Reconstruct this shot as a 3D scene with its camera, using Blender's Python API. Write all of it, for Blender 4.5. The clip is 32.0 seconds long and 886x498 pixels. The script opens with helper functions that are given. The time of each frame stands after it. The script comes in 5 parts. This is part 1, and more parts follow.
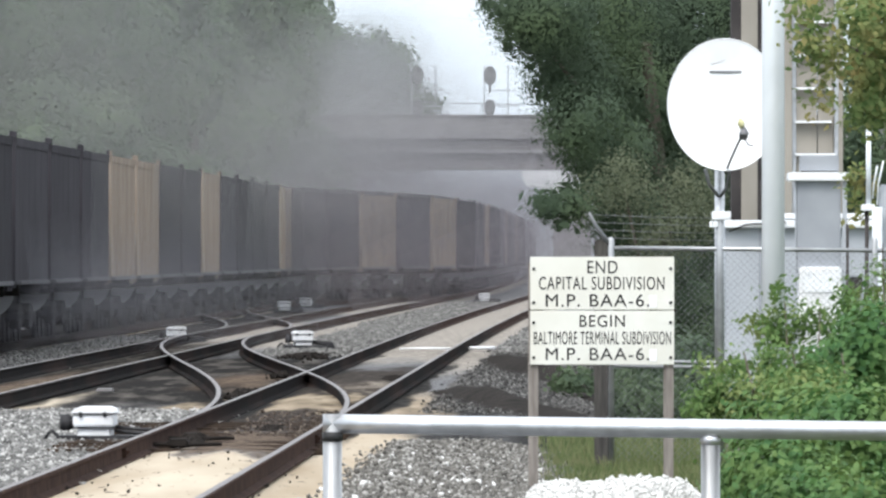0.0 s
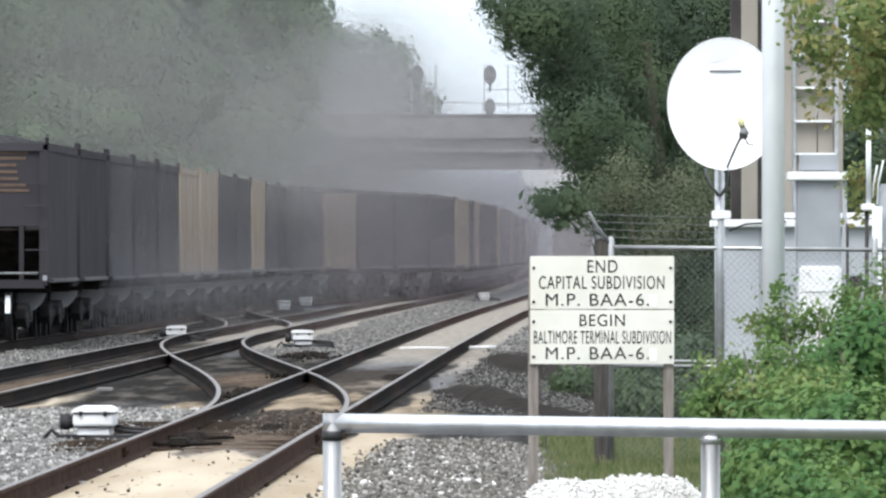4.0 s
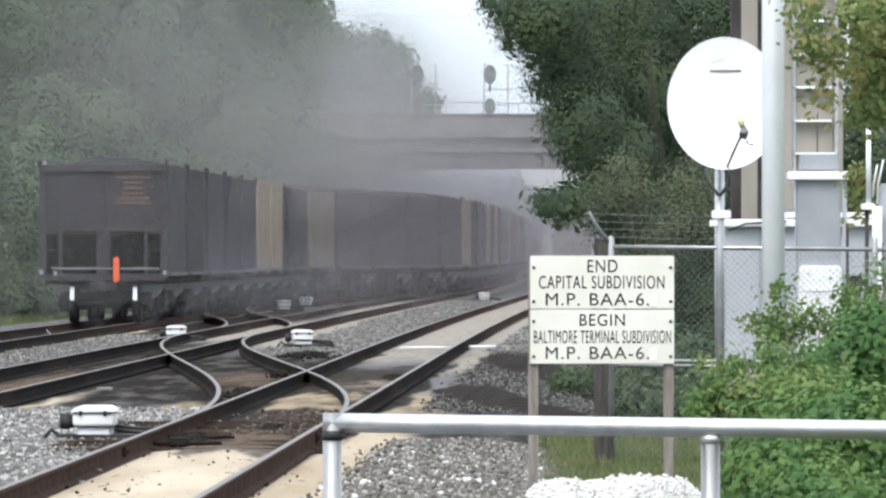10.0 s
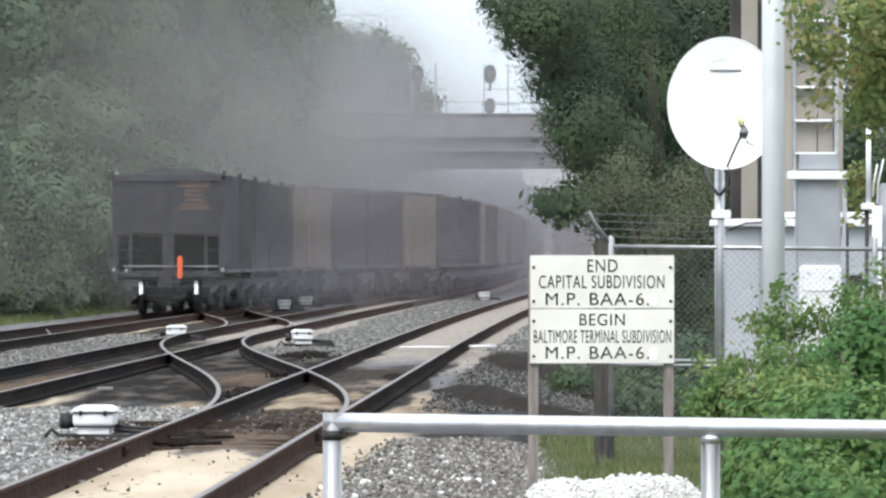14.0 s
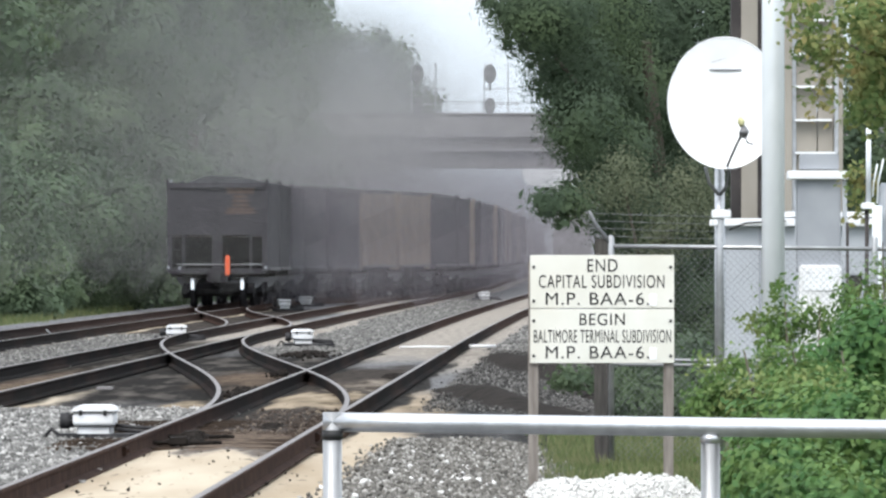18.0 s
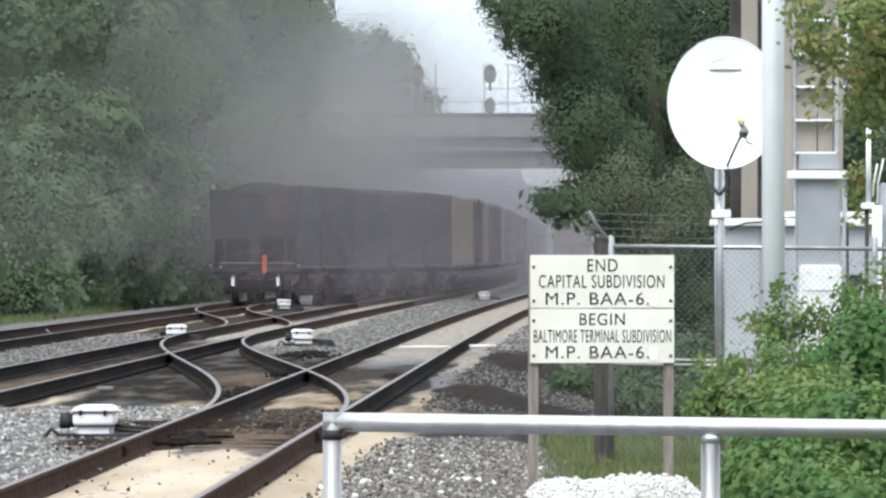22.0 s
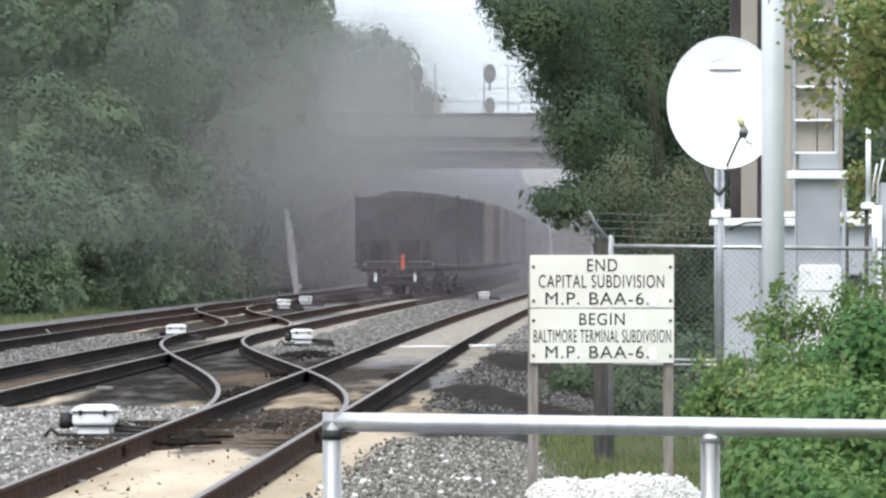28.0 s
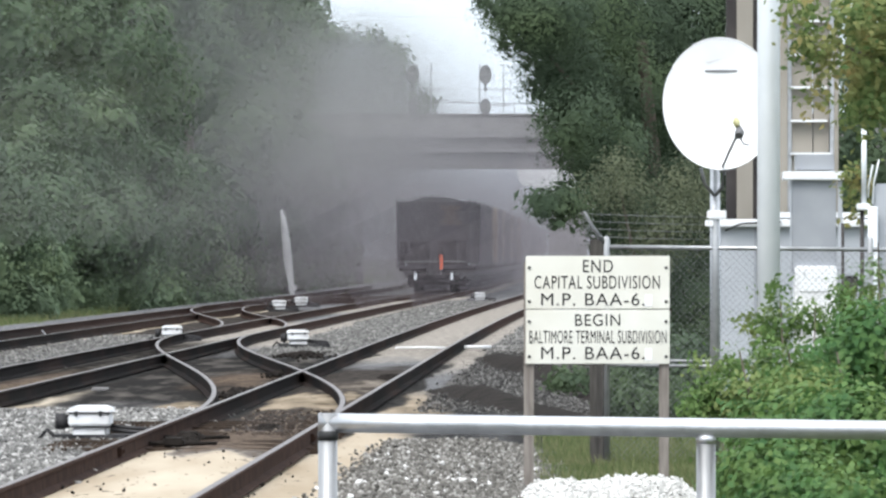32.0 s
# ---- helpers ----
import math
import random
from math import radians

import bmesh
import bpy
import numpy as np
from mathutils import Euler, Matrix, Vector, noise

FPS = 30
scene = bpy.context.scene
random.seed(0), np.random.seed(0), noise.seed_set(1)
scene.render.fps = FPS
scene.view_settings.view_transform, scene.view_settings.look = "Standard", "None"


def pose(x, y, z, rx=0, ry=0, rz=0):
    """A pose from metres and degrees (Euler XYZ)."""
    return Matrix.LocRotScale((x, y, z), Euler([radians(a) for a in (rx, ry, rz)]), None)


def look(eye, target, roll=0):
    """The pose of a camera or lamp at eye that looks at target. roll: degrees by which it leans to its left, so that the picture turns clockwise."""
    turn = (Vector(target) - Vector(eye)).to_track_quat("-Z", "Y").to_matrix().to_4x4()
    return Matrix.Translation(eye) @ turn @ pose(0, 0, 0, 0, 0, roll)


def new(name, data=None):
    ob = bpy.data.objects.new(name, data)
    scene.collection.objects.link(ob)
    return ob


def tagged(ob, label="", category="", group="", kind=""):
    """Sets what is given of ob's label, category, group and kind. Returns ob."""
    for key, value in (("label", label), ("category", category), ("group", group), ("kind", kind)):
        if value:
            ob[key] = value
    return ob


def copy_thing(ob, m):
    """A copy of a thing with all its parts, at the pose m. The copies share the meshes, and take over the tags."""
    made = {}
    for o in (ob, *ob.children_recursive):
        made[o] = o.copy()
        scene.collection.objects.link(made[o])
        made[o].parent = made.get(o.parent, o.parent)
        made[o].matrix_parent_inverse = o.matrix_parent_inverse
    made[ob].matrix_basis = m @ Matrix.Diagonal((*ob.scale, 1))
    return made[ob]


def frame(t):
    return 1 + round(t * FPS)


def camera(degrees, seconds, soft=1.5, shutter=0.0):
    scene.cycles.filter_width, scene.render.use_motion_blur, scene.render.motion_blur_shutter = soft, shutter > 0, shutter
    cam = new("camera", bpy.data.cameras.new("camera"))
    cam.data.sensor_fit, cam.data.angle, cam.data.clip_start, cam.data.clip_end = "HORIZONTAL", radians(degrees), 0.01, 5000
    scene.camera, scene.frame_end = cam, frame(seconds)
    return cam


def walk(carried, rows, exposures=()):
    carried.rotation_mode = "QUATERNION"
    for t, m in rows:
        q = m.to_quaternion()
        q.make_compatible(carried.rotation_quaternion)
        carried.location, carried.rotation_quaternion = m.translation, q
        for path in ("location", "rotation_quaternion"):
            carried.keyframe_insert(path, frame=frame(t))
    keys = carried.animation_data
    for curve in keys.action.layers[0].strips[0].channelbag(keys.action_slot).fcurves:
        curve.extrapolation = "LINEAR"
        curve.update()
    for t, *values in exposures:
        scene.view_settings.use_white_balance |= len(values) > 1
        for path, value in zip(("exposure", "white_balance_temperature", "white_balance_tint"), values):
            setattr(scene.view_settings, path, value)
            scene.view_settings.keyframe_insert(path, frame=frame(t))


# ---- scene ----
# ---- the camera on its tripod, far off with a long lens ----
cam = camera(4.0, 32.0, soft=2.5)
EYE = (0.0, 0.0, 1.68)
FOCAL = 22451.0                      # picture widths of one radian, times 1568


def aim(dx, dy):
    """The tripod's aim: small pans and tilts."""
    return look(EYE, (-dx / FOCAL * 1000, 1000, 1.68 + (5.0 + dy) / FOCAL * 1000))


walk(cam, [
    (0.0, aim(0, 2.0)), (1.0, aim(1.0, 2.4)), (1.5, aim(-0.6, 1.8)), (2.0, aim(0, 1.0)), (3.0, aim(0, 1.0)), (5.5, aim(0, 0.2)),
    (13.0, aim(0, 0)), (14.5, aim(0, -0.7)), (17.0, aim(0, -1.0)), (24.0, aim(0, -1.2)), (29.5, aim(-0.5, -1.3)), (30.0, aim(0, -1.3)),
    (30.2, aim(-1, -1)), (30.3, aim(-46, 8)), (30.4, aim(-60, 11)), (30.5, aim(-38, 8.5)), (30.6, aim(-26, 7)),
    (30.7, aim(-17, 4)), (30.8, aim(-13, 3)), (31.0, aim(-10.5, 2)), (31.5, aim(-9, 0.6)), (32.0, aim(-8, 0.3))],
    exposures=[(0.0, 0.9), (32.0, 0.9)])

# ---- overcast sky and a soft sun ----
world = bpy.data.worlds.new("overcast_sky")
scene.world = world
world.use_nodes = True
wn, wl = world.node_tree.nodes, world.node_tree.links
sky = wn.new("ShaderNodeTexSky")
sky.sky_type, sky.sun_disc = "NISHITA", False
sky.sun_elevation, sky.sun_rotation = radians(52), radians(205)
sky.air_density, sky.dust_density = 1.0, 3.0
cloud = wn.new("ShaderNodeTexNoise")
cloud.inputs["Scale"].default_value, cloud.inputs["Detail"].default_value = 3.0, 5.0
cloud_ramp = wn.new("ShaderNodeValToRGB")
cloud_ramp.color_ramp.elements[0].color = (12.0, 12.4, 13.05, 1)
cloud_ramp.color_ramp.elements[1].color = (13.6, 13.9, 14.5, 1)
cover = wn.new("ShaderNodeMix")
cover.data_type = "RGBA"
cover.inputs["Factor"].default_value = 0.9
wl.new(cloud.outputs["Fac"], cloud_ramp.inputs["Fac"])
wl.new(sky.outputs["Color"], cover.inputs["A"])
wl.new(cloud_ramp.outputs["Color"], cover.inputs["B"])
# an overcast sky is about three times as bright overhead as at the horizon
up = wn.new("ShaderNodeTexCoord")
up_z = wn.new("ShaderNodeSeparateXYZ")
rise = wn.new("ShaderNodeValToRGB")
rise.color_ramp.elements[0].color, rise.color_ramp.elements[1].color = (0.488, 0.538, 0.573, 1), (0.97, 0.99, 1.0, 1)
dim = wn.new("ShaderNodeMix")
dim.data_type, dim.blend_type = "RGBA", "MULTIPLY"
dim.inputs["Factor"].default_value = 1.0
wl.new(up.outputs["Generated"], up_z.inputs["Vector"])
wl.new(up_z.outputs["Z"], rise.inputs["Fac"])
wl.new(cover.outputs["Result"], dim.inputs["A"])
wl.new(rise.outputs["Color"], dim.inputs["B"])
wl.new(dim.outputs["Result"], wn["Background"].inputs["Color"])
wn["Background"].inputs["Strength"].default_value = 0.10
sun = new("sun", bpy.data.lights.new("sun", "SUN"))
sun.data.energy, sun.data.angle, sun.data.color = 1.3, radians(20), (1.0, 0.985, 0.96)
sun.matrix_world = look((-40, -86, 120), (0, 0, 0))


# ---- materials ----
def mat(name, c1, c2, scale=4.0, rough=0.8, metal=0.0, bump=0.3, stain=None, stain_scale=0.6, stain_amount=0.5,
        stretch=(1, 1, 1), vary=0.0, spec=0.4, bump_dist=0.01, detail=6.0):
    m = bpy.data.materials.new(name)
    m.use_nodes = True
    n, l = m.node_tree.nodes, m.node_tree.links
    b = n["Principled BSDF"]
    tc = n.new("ShaderNodeTexCoord")
    mp = n.new("ShaderNodeMapping")
    mp.inputs["Scale"].default_value = stretch
    l.new(tc.outputs["Object"], mp.inputs["Vector"])
    t = n.new("ShaderNodeTexNoise")
    t.inputs["Scale"].default_value, t.inputs["Detail"].default_value = scale, detail
    l.new(mp.outputs["Vector"], t.inputs["Vector"])
    r = n.new("ShaderNodeValToRGB")
    r.color_ramp.elements[0].position, r.color_ramp.elements[1].position = 0.32, 0.68
    r.color_ramp.elements[0].color, r.color_ramp.elements[1].color = (*c1, 1), (*c2, 1)
    l.new(t.outputs["Fac"], r.inputs["Fac"])
    out = r.outputs["Color"]
    if stain:
        t2 = n.new("ShaderNodeTexNoise")
        t2.inputs["Scale"].default_value, t2.inputs["Detail"].default_value = stain_scale, 4.0
        l.new(mp.outputs["Vector"], t2.inputs["Vector"])
        r2 = n.new("ShaderNodeValToRGB")
        r2.color_ramp.elements[0].position, r2.color_ramp.elements[1].position = 0.42, 0.66
        r2.color_ramp.elements[0].color = (0, 0, 0, 1)
        r2.color_ramp.elements[1].color = (stain_amount,) * 3 + (1,)
        l.new(t2.outputs["Fac"], r2.inputs["Fac"])
        mx = n.new("ShaderNodeMix")
        mx.data_type = "RGBA"
        l.new(r2.outputs["Color"], mx.inputs["Factor"])
        l.new(out, mx.inputs["A"])
        mx.inputs["B"].default_value = (*stain, 1)
        out = mx.outputs["Result"]
    if vary:
        oi = n.new("ShaderNodeObjectInfo")
        hv = n.new("ShaderNodeHueSaturation")
        mr = n.new("ShaderNodeMapRange")
        mr.inputs["To Min"].default_value, mr.inputs["To Max"].default_value = 1 - vary, 1 + vary
        l.new(oi.outputs["Random"], mr.inputs["Value"])
        l.new(mr.outputs["Result"], hv.inputs["Value"])
        l.new(out, hv.inputs["Color"])
        out = hv.outputs["Color"]
    l.new(out, b.inputs["Base Color"])
    b.inputs["Roughness"].default_value, b.inputs["Metallic"].default_value = rough, metal
    b.inputs["Specular IOR Level"].default_value = spec
    if bump:
        bp = n.new("ShaderNodeBump")
        bp.inputs["Strength"].default_value, bp.inputs["Distance"].default_value = bump, bump_dist
        l.new(t.outputs["Fac"], bp.inputs["Height"])
        l.new(bp.outputs["Normal"], b.inputs["Normal"])
    return m


def leaf_mat(name, c1, c2, c3, scale=0.35, through_light=0.3, gloss=0.08):
    """Leaves: colour by leaf and by patch, with light shining through."""
    m = bpy.data.materials.new(name)
    m.use_nodes = True
    n, l = m.node_tree.nodes, m.node_tree.links
    b = n["Principled BSDF"]
    g = n.new("ShaderNodeNewGeometry")
    r = n.new("ShaderNodeValToRGB")
    r.color_ramp.elements[0].color, r.color_ramp.elements[1].color = (*c1, 1), (*c2, 1)
    l.new(g.outputs["Random Per Island"], r.inputs["Fac"])
    tc = n.new("ShaderNodeTexCoord")
    t = n.new("ShaderNodeTexNoise")
    t.inputs["Scale"].default_value = scale
    l.new(tc.outputs["Object"], t.inputs["Vector"])
    r2 = n.new("ShaderNodeValToRGB")
    r2.color_ramp.elements[0].position, r2.color_ramp.elements[1].position = 0.45, 0.7
    l.new(t.outputs["Fac"], r2.inputs["Fac"])
    mx = n.new("ShaderNodeMix")
    mx.data_type = "RGBA"
    l.new(r2.outputs["Color"], mx.inputs["Factor"])
    l.new(r.outputs["Color"], mx.inputs["A"])
    mx.inputs["B"].default_value = (*c3, 1)
    l.new(mx.outputs["Result"], b.inputs["Base Color"])
    b.inputs["Roughness"].default_value = 0.6
    b.inputs["Specular IOR Level"].default_value = gloss
    tr = n.new("ShaderNodeBsdfTranslucent")
    l.new(mx.outputs["Result"], tr.inputs["Color"])
    ms = n.new("ShaderNodeMixShader")
    ms.inputs["Fac"].default_value = through_light
    l.new(b.outputs["BSDF"], ms.inputs[1])
    l.new(tr.outputs["BSDF"], ms.inputs[2])
    l.new(ms.outputs["Shader"], n["Material Output"].inputs["Surface"])
    return m


def fleck_mat(name, colour):
    """Dust flecks: matt, and lit through from behind."""
    m = bpy.data.materials.new(name)
    m.use_nodes = True
    n, l = m.node_tree.nodes, m.node_tree.links
    n.remove(n["Principled BSDF"])
    g = n.new("ShaderNodeNewGeometry")
    r = n.new("ShaderNodeValToRGB")
    r.color_ramp.elements[0].color = (*(k * 0.85 for k in colour), 1)
    r.color_ramp.elements[1].color = (*(k * 1.15 for k in colour), 1)
    l.new(g.outputs["Random Per Island"], r.inputs["Fac"])
    d, tl = n.new("ShaderNodeBsdfDiffuse"), n.new("ShaderNodeBsdfTranslucent")
    half = n.new("ShaderNodeMixShader")
    half.inputs["Fac"].default_value = 0.5
    for k, s in enumerate((d, tl)):
        l.new(r.outputs["Color"], s.inputs["Color"])
        l.new(s.outputs["BSDF"], half.inputs[k + 1])
    l.new(half.outputs["Shader"], n["Material Output"].inputs["Surface"])
    return m


M_DUST = fleck_mat("grey_coal_dust", (0.376, 0.355, 0.386))
M_TRAIL = fleck_mat("pale_trailing_dust", (0.318, 0.316, 0.312))
# Brighter copy of the dust: sunlight on far haze put into the colour.
M_HAZE_LIT = fleck_mat("sunlit_haze", (0.50, 0.505, 0.52))
# Two darker copies of the dust: the clouds' own shade put into the colour.
M_DUST_DEEP = fleck_mat("deep_shaded_coal_dust", (0.178, 0.162, 0.178))
M_DUST_SHADE = fleck_mat("shaded_coal_dust", (0.29, 0.285, 0.31))
M_GROUND = mat("weedy_soil", (0.03, 0.04, 0.02), (0.07, 0.09, 0.035), 0.8, 0.95, bump=0.6, stain=(0.08, 0.075, 0.06), stain_scale=0.15, spec=0.03)
M_WHITE_STONE = mat("white_limestone", (0.55, 0.54, 0.52), (0.8, 0.79, 0.77), 6.0, 0.85, bump=0.2, spec=0.03)
M_GREASE_SHADE = mat("greasy_dirt_and_recess_shade", (0.012, 0.011, 0.010), (0.035, 0.030, 0.027), 5.0, 0.95, bump=0.6, spec=0.02)
M_TIE = mat("creosoted_tie", (0.022, 0.017, 0.014), (0.075, 0.055, 0.042), 6.0, 0.9, bump=0.6, stretch=(1, 6, 6), vary=0.25, spec=0.03)
M_RUST = mat("rusted_rail_web", (0.026, 0.017, 0.014), (0.066, 0.040, 0.032), 5.0, 0.9, 0.0, bump=0.3, spec=0.03)


def greased(m, y0, y1):
    """Black switch grease over the stretch of rail between y0 and y1, thinning out in blotches."""
    n, l = m.node_tree.nodes, m.node_tree.links
    b = n["Principled BSDF"]
    old = b.inputs["Base Color"].links[0].from_socket
    g, sep, t = n.new("ShaderNodeNewGeometry"), n.new("ShaderNodeSeparateXYZ"), n.new("ShaderNodeTexNoise")
    l.new(g.outputs["Position"], sep.inputs["Vector"])
    mp = n.new("ShaderNodeMapping")
    mp.inputs["Scale"].default_value = (1.0, 0.12, 1.0)
    l.new(g.outputs["Position"], mp.inputs["Vector"])
    l.new(mp.outputs["Vector"], t.inputs["Vector"])
    t.inputs["Scale"].default_value, t.inputs["Detail"].default_value = 1.2, 4.0
    fac = None
    for lo, hi, up in ((y0 - 12, y0 + 12, True), (y1 - 30, y1 + 30, False)):
        q = n.new("ShaderNodeMapRange")
        q.interpolation_type = "SMOOTHSTEP"
        q.inputs["From Min"].default_value, q.inputs["From Max"].default_value = lo, hi
        q.inputs["To Min"].default_value, q.inputs["To Max"].default_value = (0.0, 1.0) if up else (1.0, 0.0)
        l.new(sep.outputs["Y"], q.inputs["Value"])
        if fac is None:
            fac = q.outputs["Result"]
        else:
            k = n.new("ShaderNodeMath")
            k.operation = "MULTIPLY"
            l.new(fac, k.inputs[0])
            l.new(q.outputs["Result"], k.inputs[1])
            fac = k.outputs["Value"]
    blot = n.new("ShaderNodeMapRange")
    blot.inputs["From Min"].default_value, blot.inputs["From Max"].default_value = 0.3, 0.55
    blot.inputs["To Min"].default_value, blot.inputs["To Max"].default_value = 0.45, 0.95
    l.new(t.outputs["Fac"], blot.inputs["Value"])
    k = n.new("ShaderNodeMath")
    k.operation = "MULTIPLY"
    l.new(fac, k.inputs[0])
    l.new(blot.outputs["Result"], k.inputs[1])
    mx = n.new("ShaderNodeMix")
    mx.data_type = "RGBA"
    l.new(k.outputs["Value"], mx.inputs["Factor"])
    l.new(old, mx.inputs["A"])
    mx.inputs["B"].default_value = (0.011, 0.010, 0.010, 1)
    l.new(mx.outputs["Result"], b.inputs["Base Color"])


greased(M_RUST, 138, 285)
M_RAILTOP = mat("worn_rail_head", (0.10, 0.085, 0.08), (0.20, 0.18, 0.175), 8.0, 0.5, 0.7, bump=0.05)
M_GALV = mat("galvanised_steel", (0.42, 0.43, 0.45), (0.58, 0.59, 0.61), 14.0, 0.38, 0.75, bump=0.08)
M_POST = mat("dull_pipe_post", (0.34, 0.345, 0.35), (0.46, 0.465, 0.475), 9.0, 0.42, 0.8, bump=0.1, stain=(0.17, 0.17, 0.165), stain_scale=2.5, stain_amount=0.5)
M_PIPE = mat("brushed_aluminium_pipe", (0.50, 0.51, 0.53), (0.66, 0.67, 0.69), 20.0, 0.34, 0.85, bump=0.05,
             stain=(0.38, 0.38, 0.39), stain_scale=3.0, stain_amount=0.5)
M_BLACK = mat("black_tape", (0.012, 0.012, 0.013), (0.03, 0.03, 0.03), 10.0, 0.6)
M_SIGN = mat("aged_white_sign_paint", (0.66, 0.655, 0.59), (0.74, 0.735, 0.675), 2.0, 0.6, bump=0.03, stain=(0.62, 0.58, 0.48), stain_scale=1.5, stain_amount=0.3)
M_INK = mat("black_sign_ink", (0.015, 0.015, 0.016), (0.035, 0.035, 0.035), 8.0, 0.6, bump=0)
M_WOOD = mat("weathered_grey_post", (0.16, 0.14, 0.125), (0.30, 0.27, 0.245), 5.0, 0.9, bump=0.5, stretch=(6, 6, 0.6), spec=0.03)
M_WHITE = mat("white_enamel", (0.76, 0.77, 0.79), (0.84, 0.85, 0.86), 3.0, 0.4, bump=0.02)
M_BOX = mat("white_machine_paint", (0.78, 0.79, 0.81), (0.87, 0.87, 0.88), 3.0, 0.5, bump=0.05, stain=(0.35, 0.33, 0.3), stain_scale=2.2, stain_amount=0.35)
M_DARKSTEEL = mat("dark_cast_iron", (0.03, 0.03, 0.032), (0.07, 0.068, 0.07), 6.0, 0.6, 0.4, bump=0.2, spec=0.03)
M_SHELTER = mat("pale_grey_shelter_panel", (0.36, 0.38, 0.415), (0.43, 0.45, 0.48), 1.0, 0.6, bump=0.05)
M_CABINET = mat("grey_cabinet_paint", (0.27, 0.285, 0.31), (0.33, 0.345, 0.37), 2.0, 0.55, bump=0.04)
M_BEIGE = mat("beige_column_cladding", (0.25, 0.228, 0.195), (0.33, 0.302, 0.262), 2.0, 0.75, bump=0.05, stretch=(1, 1, 0.3))
M_DARK = mat("dark_brown_steel", (0.03, 0.026, 0.026), (0.06, 0.052, 0.05), 3.0, 0.6, 0.2)
M_POLE = mat("pale_grey_pole_paint", (0.62, 0.65, 0.67), (0.71, 0.74, 0.76), 2.0, 0.45, 0.2, bump=0.03)
M_CONCRETE = mat("sooty_concrete", (0.20, 0.195, 0.195), (0.32, 0.31, 0.31), 0.7, 0.9, bump=0.3, stain=(0.10, 0.095, 0.095), stain_scale=0.25, stain_amount=0.5, spec=0.03)
# Tone raised so that the block below the girder reads as bright.
M_PALE_BLOCK = mat("bright_patch_and_stub", (0.58, 0.58, 0.59), (0.70, 0.70, 0.71), 0.5, 0.9, bump=0.2)
M_GIRDER = mat("sooty_bridge_girder", (0.10, 0.095, 0.095), (0.18, 0.17, 0.17), 0.8, 0.8, bump=0.2, stain=(0.25, 0.22, 0.2), stain_scale=0.3, stain_amount=0.35, spec=0.03)
M_CARBLACK = mat("dusty_black_car_paint", (0.044, 0.041, 0.047), (0.055, 0.051, 0.058), 0.9, 0.8, bump=0.03, stain=(0.062, 0.06, 0.065), stain_scale=0.5, stain_amount=0.35, vary=0.2, spec=0.03)
M_CARTAN = mat("faded_tan_car_paint", (0.225, 0.180, 0.142), (0.305, 0.252, 0.205), 1.0, 0.8, bump=0.1, stain=(0.13, 0.085, 0.06), stain_scale=0.7, stain_amount=0.5, stretch=(1, 1, 0.4), spec=0.03)
M_COAL = mat("coal", (0.012, 0.012, 0.013), (0.045, 0.045, 0.047), 6.0, 0.7, bump=1.0, bump_dist=0.08, spec=0.03)
M_CHUTE = mat("dusty_hopper_steel", (0.038, 0.037, 0.037), (0.075, 0.072, 0.07), 2.0, 0.7, 0.2, bump=0.1, spec=0.03)
M_GLINT = mat("glint_mirror", (0.80, 0.80, 0.80), (0.90, 0.90, 0.90), 6.0, 0.18, 1.0, bump=0)
M_ORANGE = mat("orange_marker_plastic", (0.70, 0.11, 0.035), (0.80, 0.16, 0.06), 4.0, 0.5)
M_STENCIL = mat("faded_orange_stencil", (0.095, 0.064, 0.05), (0.135, 0.088, 0.062), 6.0, 0.8)
M_BARK = mat("grey_brown_bark", (0.06, 0.05, 0.04), (0.14, 0.12, 0.10), 5.0, 0.95, bump=0.8, stretch=(1, 1, 0.25), spec=0.03)
M_LOGO = mat("dark_grey_logo_paint", (0.08, 0.08, 0.09), (0.14, 0.14, 0.15), 5.0, 0.5)
M_TICK = mat("pale_grey_logo_paint", (0.42, 0.40, 0.40), (0.5, 0.47, 0.47), 5.0, 0.5)
M_FEED = mat("dull_feed_steel", (0.14, 0.14, 0.145), (0.24, 0.24, 0.245), 8.0, 0.6, 0.3, bump=0.05)
M_LNB = mat("yellowed_feed_plastic", (0.42, 0.40, 0.20), (0.55, 0.53, 0.30), 5.0, 0.5)
M_DARKWOOD = mat("dark_weathered_post", (0.035, 0.032, 0.03), (0.085, 0.078, 0.07), 5.0, 0.9, bump=0.5, stretch=(6, 6, 0.6))
# Signal black lightened in its colour for the haze before it.
M_SIGNAL = mat("haze_paled_signal_black", (0.15, 0.153, 0.16), (0.24, 0.243, 0.25), 3.0, 0.7, bump=0.05, spec=0.05)
M_WIRE = mat("dull_galvanised_wire", (0.16, 0.165, 0.17), (0.25, 0.255, 0.26), 14.0, 0.6, 0.5, bump=0)
L_FAR = leaf_mat("deep_green_leaves", (0.086, 0.124, 0.080), (0.132, 0.182, 0.110), (0.170, 0.224, 0.126), 0.30)
L_DARK = leaf_mat("dark_green_leaves", (0.064, 0.090, 0.060), (0.074, 0.106, 0.064), (0.094, 0.130, 0.068), 0.6)
L_BUSH = leaf_mat("fresh_green_leaves", (0.046, 0.122, 0.040), (0.110, 0.215, 0.066), (0.165, 0.235, 0.068), 1.6, 0.35, 0.25)
L_SPRIG = leaf_mat("yellowish_sprig_leaves", (0.085, 0.165, 0.05), (0.16, 0.245, 0.08), (0.25, 0.29, 0.11), 2.6, 0.35, 0.2)
